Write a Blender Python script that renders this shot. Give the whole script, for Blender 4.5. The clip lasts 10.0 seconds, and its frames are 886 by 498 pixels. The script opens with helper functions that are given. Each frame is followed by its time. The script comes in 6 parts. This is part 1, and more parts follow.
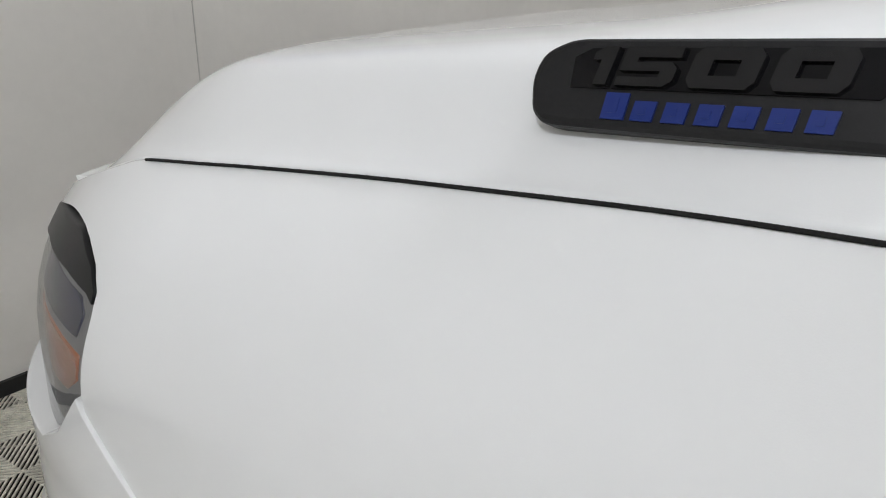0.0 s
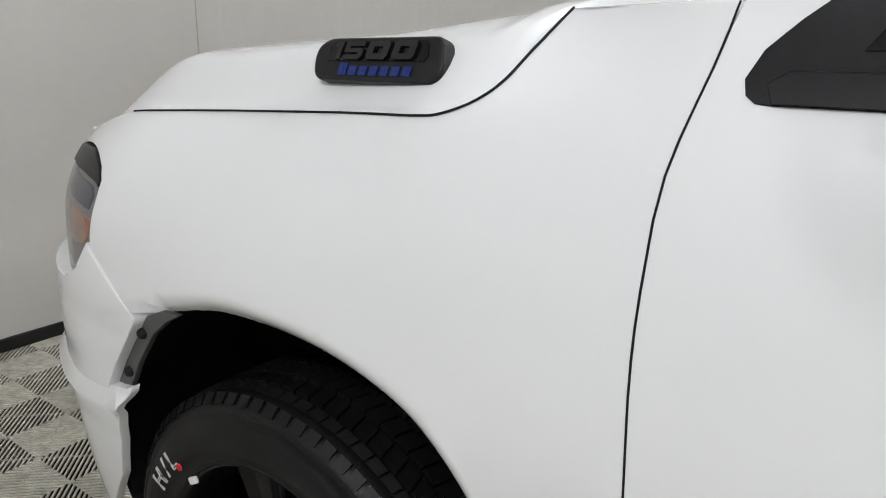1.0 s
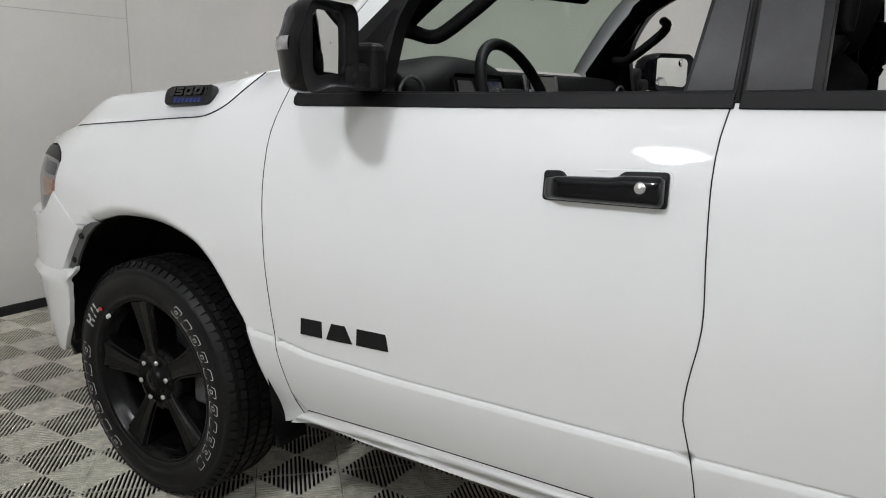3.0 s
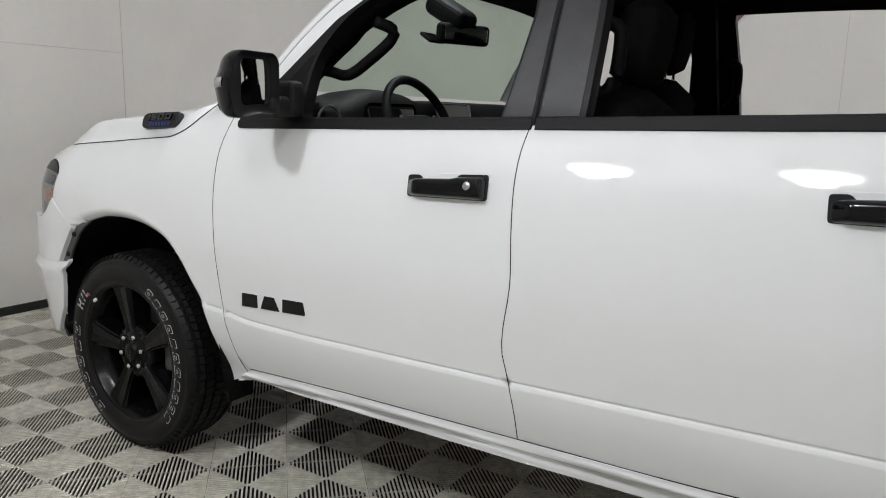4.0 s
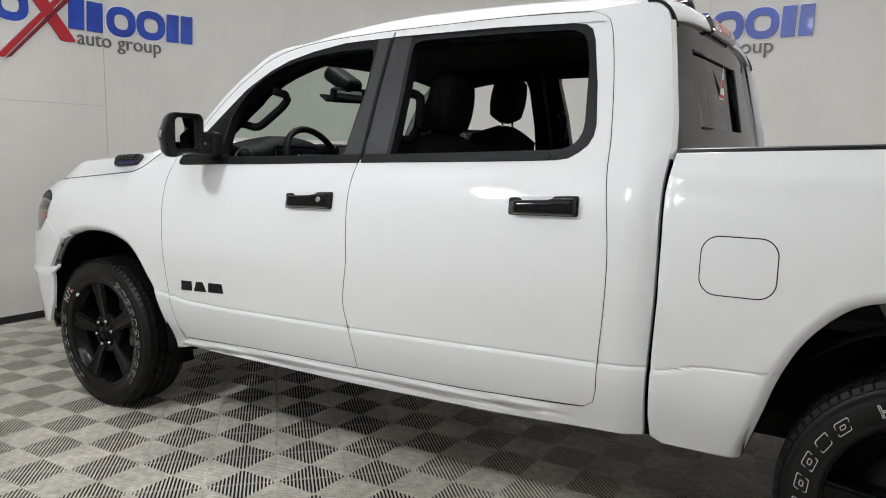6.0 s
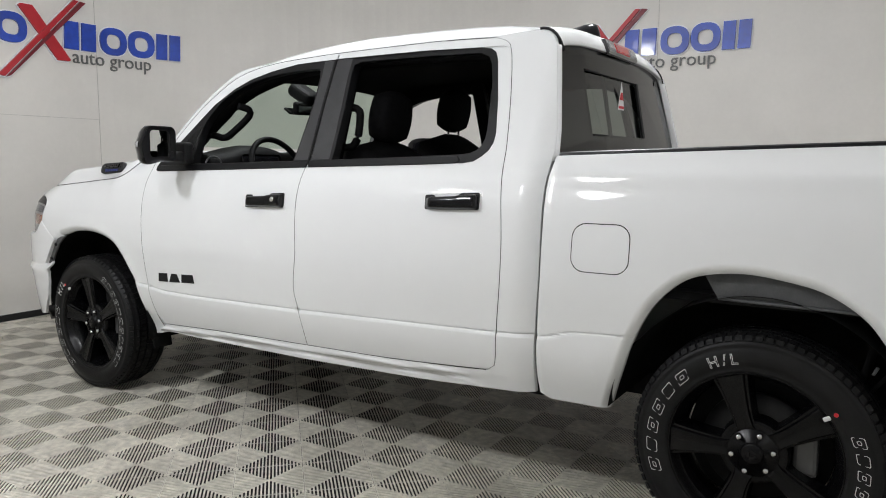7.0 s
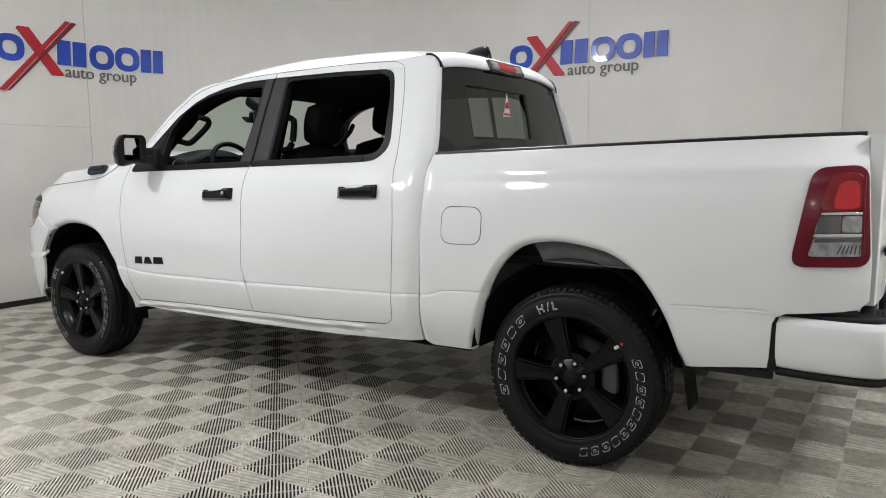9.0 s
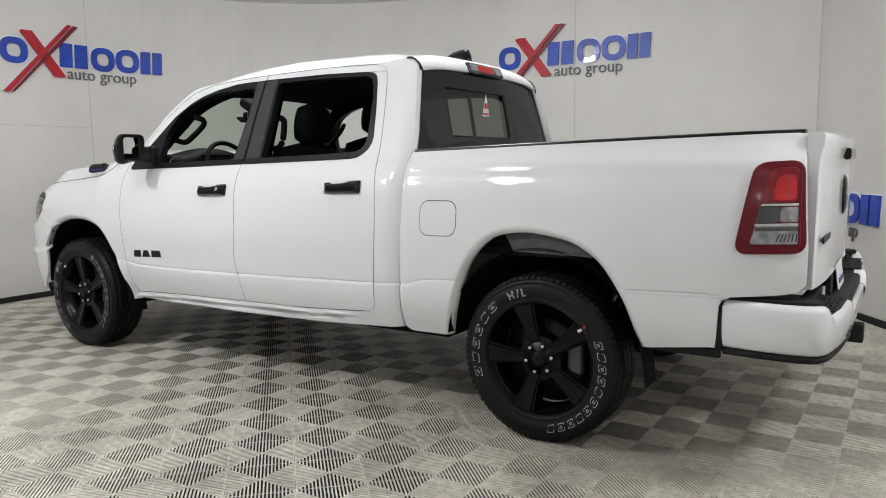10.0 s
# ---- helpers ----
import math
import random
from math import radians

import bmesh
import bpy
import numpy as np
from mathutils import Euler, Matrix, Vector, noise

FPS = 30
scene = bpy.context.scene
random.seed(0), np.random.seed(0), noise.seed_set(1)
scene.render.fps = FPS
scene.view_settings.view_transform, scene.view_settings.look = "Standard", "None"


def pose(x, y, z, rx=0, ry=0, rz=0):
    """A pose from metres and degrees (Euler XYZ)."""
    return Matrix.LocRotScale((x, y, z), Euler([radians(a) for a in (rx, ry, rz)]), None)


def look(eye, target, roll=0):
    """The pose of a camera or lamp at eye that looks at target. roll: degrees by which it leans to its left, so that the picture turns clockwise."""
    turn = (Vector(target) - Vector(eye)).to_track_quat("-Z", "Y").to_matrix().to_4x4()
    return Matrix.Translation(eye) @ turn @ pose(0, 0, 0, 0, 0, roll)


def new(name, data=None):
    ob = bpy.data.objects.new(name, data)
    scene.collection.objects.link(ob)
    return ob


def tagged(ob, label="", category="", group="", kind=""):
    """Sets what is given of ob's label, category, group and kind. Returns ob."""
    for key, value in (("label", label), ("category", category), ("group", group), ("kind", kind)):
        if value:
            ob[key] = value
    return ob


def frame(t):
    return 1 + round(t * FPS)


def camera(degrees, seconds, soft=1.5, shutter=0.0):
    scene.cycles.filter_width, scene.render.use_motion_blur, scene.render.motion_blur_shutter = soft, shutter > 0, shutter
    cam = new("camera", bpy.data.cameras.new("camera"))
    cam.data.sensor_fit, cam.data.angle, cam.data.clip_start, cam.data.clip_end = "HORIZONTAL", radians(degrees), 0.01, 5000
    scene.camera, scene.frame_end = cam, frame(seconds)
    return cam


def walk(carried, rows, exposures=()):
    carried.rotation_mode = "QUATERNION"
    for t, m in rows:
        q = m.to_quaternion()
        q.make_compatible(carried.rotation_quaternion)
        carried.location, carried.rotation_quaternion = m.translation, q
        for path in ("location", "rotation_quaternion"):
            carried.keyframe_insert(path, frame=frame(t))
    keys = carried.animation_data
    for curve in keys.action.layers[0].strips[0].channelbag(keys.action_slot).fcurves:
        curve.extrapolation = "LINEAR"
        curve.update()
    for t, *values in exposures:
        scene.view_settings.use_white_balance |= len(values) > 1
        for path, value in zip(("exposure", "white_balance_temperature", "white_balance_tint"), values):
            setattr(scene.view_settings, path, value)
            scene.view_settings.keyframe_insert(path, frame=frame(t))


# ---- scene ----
cam = camera(62.5, 10.0, soft=1.0)
PATH = [
    (0, (0.259, -0.318, 1.363), (-0.814, 1.237, 0.708), 0.3),
    (0.5, (0.522, -0.434, 1.34), (-0.64, 1.089, 0.766), 2.1),
    (1, (0.798, -0.62, 1.352), (-0.319, 0.936, 0.777), 1.6),
    (1.5, (1.108, -0.807, 1.342), (0.021, 0.786, 0.814), 1.4),
    (2, (1.397, -0.976, 1.358), (0.329, 0.637, 0.851), 1.5),
    (2.5, (1.689, -1.151, 1.349), (0.624, 0.478, 0.891), 1.3),
    (3, (1.984, -1.332, 1.345), (0.936, 0.317, 0.918), 1.3),
    (3.2, (2.1, -1.389, 1.359), (1.049, 0.26, 0.94), 1.4),
    (4.3, (2.687, -1.733, 1.354), (1.631, -0.07, 1.009), 1.1),
    (4.5, (2.785, -1.809, 1.359), (1.749, -0.133, 1.018), 1.2),
    (5, (3.049, -1.944, 1.355), (2.01, -0.261, 1.056), 1.2),
    (5.5, (3.285, -2.101, 1.355), (2.242, -0.417, 1.084), 1.0),
    (6.8, (3.949, -2.373, 1.343), (2.881, -0.698, 1.108), 0.4),
    (7, (4.047, -2.44, 1.339), (2.983, -0.762, 1.108), 0.2),
    (7.5, (4.274, -2.561, 1.345), (3.208, -0.884, 1.116), -0.0),
    (8, (4.509, -2.657, 1.332), (3.441, -0.982, 1.103), -0.2),
    (8.5, (4.707, -2.752, 1.337), (3.64, -1.077, 1.106), -0.5),
    (9, (4.876, -2.853, 1.33), (3.806, -1.179, 1.097), -0.6),
    (9.5, (5.031, -2.942, 1.323), (3.958, -1.27, 1.091), -0.7),
    (10, (5.1, -2.989, 1.313), (4.027, -1.318, 1.08), -0.7),
]
walk(cam, [(t, look(eye, target, roll)) for t, eye, target, roll in PATH], exposures=[(0, 0.14), (1.5, 0.2), (3, 0.14), (4.5, 0.18), (7, 0.33), (10, 0.34)])

# ---- light ----
world = bpy.data.worlds.new("world")
scene.world = world
world.use_nodes = True
world.node_tree.nodes["Background"].inputs[0].default_value = (0.9, 0.95, 1.0, 1)
world.node_tree.nodes["Background"].inputs[1].default_value = 0.02
scene.view_settings.exposure = 0.0
CEIL = 3.25
# x, y, watts: hung lamps along the truck's near side and by its tail; the pair above its centre line and the last one
# are unseen fill, added to brighten walls and floor
LAMPS_AND_FILL = [(0.82, -2.25, 42.0), (2.12, -2.05, 12.0), (0.9, 1.1, 21.0), (2.6, 1.15, 25.0), (6.4, 0.4, 27.0), (6.1, -3.2, 6.0)]


# ---- materials ----
def mat(name, col, rough=0.5, metal=0.0, coat=0.0, spec=0.5, var=0.0, vscale=8.0, bump=0.0, bscale=60.0, trans=0.0, ior=1.45,
        emit=None, estr=0.0, alpha=1.0, rvar=0.0, rand=0.0, stain=0.0, sscale=1.2):
    """A Principled material with two scales of colour variation, roughness variation and fine relief."""
    m = bpy.data.materials.new(name)
    m.use_nodes = True
    nt = m.node_tree
    b = nt.nodes["Principled BSDF"]
    b.inputs["Base Color"].default_value = (*col, 1)
    b.inputs["Roughness"].default_value = rough
    b.inputs["Metallic"].default_value = metal
    b.inputs["Coat Weight"].default_value = coat
    b.inputs["Coat Roughness"].default_value = 0.03
    b.inputs["Specular IOR Level"].default_value = spec
    b.inputs["Transmission Weight"].default_value = trans
    b.inputs["IOR"].default_value = ior
    b.inputs["Alpha"].default_value = alpha
    if emit:
        b.inputs["Emission Color"].default_value = (*emit, 1)
        b.inputs["Emission Strength"].default_value = estr
    tc = nt.nodes.new("ShaderNodeTexCoord")
    geo = nt.nodes.new("ShaderNodeNewGeometry")
    pos = geo.outputs["Position"]

    def noise_tex(scale, detail=4.0):
        n = nt.nodes.new("ShaderNodeTexNoise")
        n.inputs["Scale"].default_value = scale
        n.inputs["Detail"].default_value = detail
        nt.links.new(pos, n.inputs["Vector"])
        return n

    def ramp(sock, lo, hi):
        r = nt.nodes.new("ShaderNodeMapRange")
        r.inputs["From Min"].default_value, r.inputs["From Max"].default_value = 0.3, 0.7
        r.inputs["To Min"].default_value, r.inputs["To Max"].default_value = lo, hi
        nt.links.new(sock, r.inputs["Value"])
        return r.outputs["Result"]

    factors = []
    if var:
        factors.append(ramp(noise_tex(vscale).outputs["Fac"], 1 - var, 1 + var))
        factors.append(ramp(noise_tex(vscale * 9).outputs["Fac"], 1 - var * 0.5, 1 + var * 0.5))
    if stain:
        factors.append(ramp(noise_tex(sscale, 6).outputs["Fac"], 1 - stain, 1 + stain * 0.3))
    if rand:
        oi = nt.nodes.new("ShaderNodeObjectInfo")
        r = nt.nodes.new("ShaderNodeMapRange")
        r.inputs["To Min"].default_value, r.inputs["To Max"].default_value = 1 - rand, 1 + rand
        nt.links.new(oi.outputs["Random"], r.inputs["Value"])
        factors.append(r.outputs["Result"])
    if factors:
        f = factors[0]
        for g in factors[1:]:
            mu = nt.nodes.new("ShaderNodeMath")
            mu.operation = "MULTIPLY"
            nt.links.new(f, mu.inputs[0])
            nt.links.new(g, mu.inputs[1])
            f = mu.outputs[0]
        mix = nt.nodes.new("ShaderNodeVectorMath")
        mix.operation = "SCALE"
        mix.inputs[0].default_value = col
        nt.links.new(f, mix.inputs["Scale"])
        nt.links.new(mix.outputs[0], b.inputs["Base Color"])
    if rvar:
        nt.links.new(ramp(noise_tex(5.0).outputs["Fac"], max(0.02, rough - rvar), rough + rvar), b.inputs["Roughness"])
    if bump:
        bp = nt.nodes.new("ShaderNodeBump")
        bp.inputs["Strength"].default_value = 1.0
        bp.inputs["Distance"].default_value = bump
        nt.links.new(noise_tex(bscale).outputs["Fac"], bp.inputs["Height"])
        nt.links.new(bp.outputs["Normal"], b.inputs["Normal"])
    return m


WHITE = mat("white_paint", (0.795, 0.805, 0.81), rough=0.4, coat=1.0, spec=0.15, var=0.008, vscale=1.3, bump=0.00006, bscale=900)
GAP = mat("gap_black", (0.006, 0.006, 0.006), rough=0.9)
TRIM = mat("satin_black_trim", (0.008, 0.008, 0.009), rough=0.36, spec=0.24, var=0.12, vscale=25, bump=0.0002, bscale=700)
GLOSS = mat("gloss_black", (0.004, 0.004, 0.005), rough=0.07, spec=0.3)
PLASTIC = mat("black_plastic", (0.011, 0.011, 0.012), rough=0.58, spec=0.3, var=0.2, vscale=20, bump=0.0004, bscale=500)
LAMPGREY = mat("lamp_housing_grey", (0.20, 0.20, 0.205), rough=0.3, var=0.1, vscale=30)
GREYPLASTIC = mat("grey_plastic", (0.075, 0.077, 0.08), rough=0.55, var=0.2, vscale=20)
LINER = mat("wheel_liner", (0.005, 0.005, 0.005), rough=0.75, spec=0.2, var=0.3, vscale=12, bump=0.001, bscale=120)
RUBBER = mat("tyre_rubber", (0.0075, 0.0075, 0.008), rough=0.46, spec=0.26, var=0.18, vscale=14, bump=0.0004, bscale=350, rvar=0.08)
LETTER = mat("tyre_lettering", (0.58, 0.58, 0.57), rough=0.7, var=0.12, vscale=40)
RIM = mat("matt_black_rim", (0.003, 0.003, 0.0035), rough=0.25, spec=0.22, var=0.1, vscale=30)
CHROME = mat("chrome", (0.62, 0.62, 0.62), rough=0.16, metal=1.0)
STEEL = mat("brake_steel", (0.02, 0.02, 0.02), rough=0.5, metal=0.6, var=0.2, vscale=30)
GREY = mat("grey_metal", (0.11, 0.11, 0.11), rough=0.45, metal=0.3)
CLOTH = mat("seat_cloth", (0.010, 0.010, 0.011), rough=0.9, spec=0.15, var=0.25, vscale=40, bump=0.0008, bscale=900)
DASH = mat("dash_vinyl", (0.004, 0.004, 0.0045), rough=0.6, spec=0.15, var=0.15, vscale=30, bump=0.0005, bscale=600)
SILVER = mat("silver_trim", (0.35, 0.35, 0.36), rough=0.3, metal=0.8)
SCREEN = mat("screen_glass", (0.01, 0.01, 0.012), rough=0.12, coat=0.5)
REDLENS = mat("red_lens", (0.42, 0.003, 0.010), rough=0.10, coat=0.6, spec=0.5, var=0.15, vscale=25)
DEEPRED = mat("deep_red_lens", (0.17, 0.001, 0.006), rough=0.30, coat=0.12, spec=0.4, var=0.2, vscale=25)
DARKRED = mat("dark_red_lens", (0.12, 0.002, 0.011), rough=0.28, coat=0.10, spec=0.3)
CLEARLENS = mat("clear_lens", (0.26, 0.26, 0.27), rough=0.12, coat=0.8, var=0.35, vscale=30)
SMOKE = mat("smoked_lens", (0.05, 0.05, 0.055), rough=0.1, coat=1.0)
AMBER = mat("amber_reflector", (0.42, 0.11, 0.02), rough=0.2, coat=1.0, var=0.15, vscale=60)
MIRROR = mat("mirror_glass", (0.85, 0.87, 0.86), rough=0.02, metal=1.0)
REDINK = mat("red_ink", (0.55, 0.02, 0.03), rough=0.5)
BLUEINK = mat("blue_ink", (0.006, 0.022, 0.16), rough=0.4)
NAVY = mat("navy_lens", (0.008, 0.012, 0.05), rough=0.2)
BADGEGREY = mat("badge_plastic", (0.014, 0.014, 0.015), rough=0.5, spec=0.3, var=0.15, vscale=40)
FIGURE = mat("badge_figure", (0.010, 0.010, 0.011), rough=0.22)
APPLIQUE = mat("pillar_film", (0.030, 0.030, 0.032), rough=0.34, spec=0.5, var=0.15, vscale=18, bump=0.0001, bscale=300)
PAPER = mat("paper_white", (0.75, 0.75, 0.74), rough=0.6)
WALL = mat("booth_wall", (0.69, 0.668, 0.628), rough=0.55, var=0.025, vscale=3.0, stain=0.06, sscale=0.9, bump=0.0006, bscale=25, rvar=0.08)
SOUTHWALL = mat("white_booth_wall", (0.62, 0.62, 0.61), rough=0.6, var=0.02, vscale=3.0, stain=0.04, sscale=0.9)
SEAM = mat("wall_seam", (0.50, 0.485, 0.455), rough=0.6, var=0.1, vscale=6)
CEILM = mat("ceiling_paint", (0.80, 0.80, 0.79), rough=0.8, var=0.05, vscale=3)
BASEB = mat("black_baseboard", (0.012, 0.012, 0.012), rough=0.6, var=0.2, vscale=10)
SUBFLOOR = mat("subfloor", (0.008, 0.008, 0.008), rough=0.9, var=0.3, vscale=5)
TILE = mat("floor_tile_plastic", (0.74, 0.705, 0.615), rough=0.42, var=0.20, vscale=26, stain=0.28, sscale=2.4, rand=0.07, bump=0.0004, bscale=200)
SIGNRED = mat("sign_red", (0.42, 0.010, 0.020), rough=0.35, coat=0.3, var=0.06, vscale=6)
SIGNDARK = mat("sign_dark_red", (0.16, 0.006, 0.016), rough=0.35, coat=0.3, var=0.06, vscale=6)
SIGNBLUE = mat("sign_blue", (0.012, 0.055, 0.40), rough=0.35, coat=0.3, var=0.25, vscale=3)
SIGNGREY = mat("sign_grey", (0.13, 0.13, 0.125), rough=0.5, var=0.05, vscale=6)
SIGNEDGE = mat("sign_white_edge", (0.80, 0.80, 0.82), rough=0.4)
LAMPGLOW = mat("lamp_diffuser", (0.9, 0.9, 0.9), rough=0.4, emit=(1.0, 0.97, 0.92), estr=6.0)
LAMPBODY = mat("lamp_housing", (0.6, 0.6, 0.6), rough=0.4)


def glass(name, col, rough=0.0):
    """Thin sheet glass: tinted see-through with a mirror-like surface."""
    m = bpy.data.materials.new(name)
    m.use_nodes = True
    nt = m.node_tree
    nt.nodes.remove(nt.nodes["Principled BSDF"])
    out = nt.nodes["Material Output"]
    tr = nt.nodes.new("ShaderNodeBsdfTransparent")
    tr.inputs[0].default_value = (*col, 1)
    gl = nt.nodes.new("ShaderNodeBsdfGlossy")
    gl.inputs["Roughness"].default_value = rough
    lw = nt.nodes.new("ShaderNodeLayerWeight")
    lw.inputs[0].default_value = 0.5
    pw = nt.nodes.new("ShaderNodeMath")
    pw.operation = "POWER"
    pw.inputs[1].default_value = 5.0
    nt.links.new(lw.outputs["Facing"], pw.inputs[0])
    fr = nt.nodes.new("ShaderNodeMath")
    fr.operation = "MULTIPLY_ADD"
    fr.inputs[1].default_value, fr.inputs[2].default_value = 0.85, 0.075
    nt.links.new(pw.outputs[0], fr.inputs[0])
    mx = nt.nodes.new("ShaderNodeMixShader")
    nt.links.new(fr.outputs[0], mx.inputs[0])
    nt.links.new(tr.outputs[0], mx.inputs[1])
    nt.links.new(gl.outputs[0], mx.inputs[2])
    nt.links.new(mx.outputs[0], out.inputs["Surface"])
    return m


WINDSHIELD = glass("windshield_glass", (0.66, 0.76, 0.68))
TINT = glass("tinted_glass", (0.022, 0.025, 0.023))
TINTLIGHT = glass("light_tinted_glass", (0.16, 0.185, 0.16))
LENSGLASS = glass("lens_glass", (0.80, 0.80, 0.80))


# ---- mesh helpers ----
def part(name, bm, material, parent=None, label="", smooth=False):
    """Links a bmesh as one mesh object, under a thing or part if given."""
    bmesh.ops.recalc_face_normals(bm, faces=bm.faces[:])
    me = bpy.data.meshes.new(name)
    bm.to_mesh(me)
    bm.free()
    return link(name, me, material, parent, label, smooth)


def link(name, me, material, parent=None, label="", smooth=False):
    if material and not me.materials:
        me.materials.append(material)
    if smooth:
        for p in me.polygons:
            p.use_smooth = True
    ob = new(name, me)
    if parent:
        ob.parent = parent
        ob.matrix_parent_inverse = parent.matrix_world.inverted()
    if label:
        ob["label"] = label
    return ob


def thing(name, at, label, category, group="", kind=""):
    e = new(name)
    e.location = at
    bpy.context.view_layer.update()
    return tagged(e, label, category, group, kind)


def box(bm, c, s, rot=(0, 0, 0), bevel=0.0, seg=2):
    b = bmesh.new()
    bmesh.ops.create_cube(b, size=1.0)
    bmesh.ops.scale(b, vec=s, verts=b.verts)
    if bevel:
        bmesh.ops.bevel(b, geom=b.edges[:], offset=bevel, segments=seg, affect="EDGES", profile=0.5)
    bmesh.ops.transform(b, matrix=pose(*c, *rot), verts=b.verts)
    join(bm, b)


def join(bm, b):
    me = bpy.data.meshes.new("tmp")
    b.to_mesh(me)
    b.free()
    bm.from_mesh(me)
    bpy.data.meshes.remove(me)


def prism(bm, pts, depth, m, bevel=0.0, seg=2):
    """Extrudes the 2D outline pts (local x, y) by depth along local z, then places it by m."""
    b = bmesh.new()
    vs = [b.verts.new((x, y, 0)) for x, y in pts]
    f = b.faces.new(vs)
    r = bmesh.ops.extrude_face_region(b, geom=[f])
    bmesh.ops.translate(b, vec=(0, 0, depth), verts=[g for g in r["geom"] if isinstance(g, bmesh.types.BMVert)])
    if bevel:
        top = [e for e in b.edges if all(abs(v.co.z - depth) < 1e-6 for v in e.verts)]
        bmesh.ops.bevel(b, geom=top, offset=bevel, segments=seg, affect="EDGES", profile=0.5)
    bmesh.ops.recalc_face_normals(b, faces=b.faces[:])
    bmesh.ops.transform(b, matrix=m, verts=b.verts)
    join(bm, b)


def lathe(bm, prof, seg=64, m=Matrix()):
    """Turns a profile of (radius, along) round the local y axis."""
    rings = []
    for r, a in prof:
        rings.append([bm.verts.new(m @ Vector((r * math.cos(2 * math.pi * i / seg), a, r * math.sin(2 * math.pi * i / seg)))) for i in range(seg)])
    for p, q in zip(rings, rings[1:]):
        for i in range(seg):
            j = (i + 1) % seg
            bm.faces.new((p[i], p[j], q[j], q[i]))
    return rings


def disc(bm, r, a, seg=32, m=Matrix()):
    bm.faces.new([bm.verts.new(m @ Vector((r * math.cos(2 * math.pi * i / seg), a, r * math.sin(2 * math.pi * i / seg)))) for i in range(seg)])


def tube(bm, path, r, seg=10, caps=True):
    pts = [Vector(p) for p in path]
    rings = []
    up = Vector((0, 0, 1))
    for i, p in enumerate(pts):
        d = (pts[min(i + 1, len(pts) - 1)] - pts[max(i - 1, 0)]).normalized()
        a = d.cross(up if abs(d.z) < 0.95 else Vector((1, 0, 0))).normalized()
        b = a.cross(d).normalized()
        rr = r[i] if isinstance(r, (list, tuple)) else r
        rings.append([bm.verts.new(p + rr * (math.cos(2 * math.pi * k / seg) * a + math.sin(2 * math.pi * k / seg) * b)) for k in range(seg)])
    for p, q in zip(rings, rings[1:]):
        for i in range(seg):
            j = (i + 1) % seg
            bm.faces.new((p[i], p[j], q[j], q[i]))
    if caps:
        bm.faces.new(rings[0])
        bm.faces.new(rings[-1][::-1])


def grid(bm, rows, closed=False):
    vs = [[bm.verts.new(p) for p in r] for r in rows]
    for a, b in zip(vs, vs[1:]):
        n = len(a)
        for i in range(n if closed else n - 1):
            j = (i + 1) % n
            bm.faces.new((a[i], a[j], b[j], b[i]))
    return vs


def spline(pts, step):
    """Catmull-Rom through pts, about every step metres."""
    p = [np.array(q, float) for q in pts]
    out = []
    for i in range(len(p) - 1):
        p0, p1, p2, p3 = p[max(i - 1, 0)], p[i], p[i + 1], p[min(i + 2, len(p) - 1)]
        n = max(1, int(np.linalg.norm(p2 - p1) / step))
        for k in range(n):
            t = k / n
            out.append(0.5 * (2 * p1 + (p2 - p0) * t + (2 * p0 - 5 * p1 + 4 * p2 - p3) * t * t + (3 * p1 - p0 - 3 * p2 + p3) * t ** 3))
    out.append(p[-1])
    return [tuple(float(c) for c in q) for q in out]


def rounded(w, h, r, n=5):
    """Outline of a rounded rectangle about the origin."""
    out = []
    for cx, cy, a0 in ((w / 2 - r, h / 2 - r, 0), (-w / 2 + r, h / 2 - r, 90), (-w / 2 + r, -h / 2 + r, 180), (w / 2 - r, -h / 2 + r, 270)):
        for k in range(n + 1):
            a = radians(a0 + 90 * k / n)
            out.append((cx + r * math.cos(a), cy + r * math.sin(a)))
    return out


def soft_corners(pts, r, n=4):
    """The outline pts with every corner rounded by about r."""
    out = []
    for i, p in enumerate(pts):
        p, a, b = Vector(p), Vector(pts[i - 1]), Vector(pts[(i + 1) % len(pts)])
        k = min(r, (a - p).length * .45, (b - p).length * .45)
        u, w = p + (a - p).normalized() * k, p + (b - p).normalized() * k
        for j in range(n + 1):
            t = j / n
            out.append(tuple(u * (1 - t) ** 2 + p * 2 * t * (1 - t) + w * t * t))
    return out


def text_mesh(body, size, extrude, outline=0.0, space=1.0):
    cu = bpy.data.curves.new("text", "FONT")
    cu.body, cu.size, cu.extrude, cu.resolution_u, cu.space_character = body, size, extrude, 3, space
    if outline:
        cu.fill_mode, cu.bevel_depth, cu.bevel_resolution = "NONE", outline, 1
    ob = new("text_tmp", cu)
    bpy.context.view_layer.update()
    me = bpy.data.meshes.new_from_object(ob.evaluated_get(bpy.context.evaluated_depsgraph_get()))
    bpy.data.objects.remove(ob)
    bpy.data.curves.remove(cu)
    me.materials.clear()
    return me



# ---- the booth: floor, walls, ceiling ----
WALL_X, WALL_Y, CORNER = -2.35, 4.45, 3.0
CHAMFER = (4.35, 4.45)


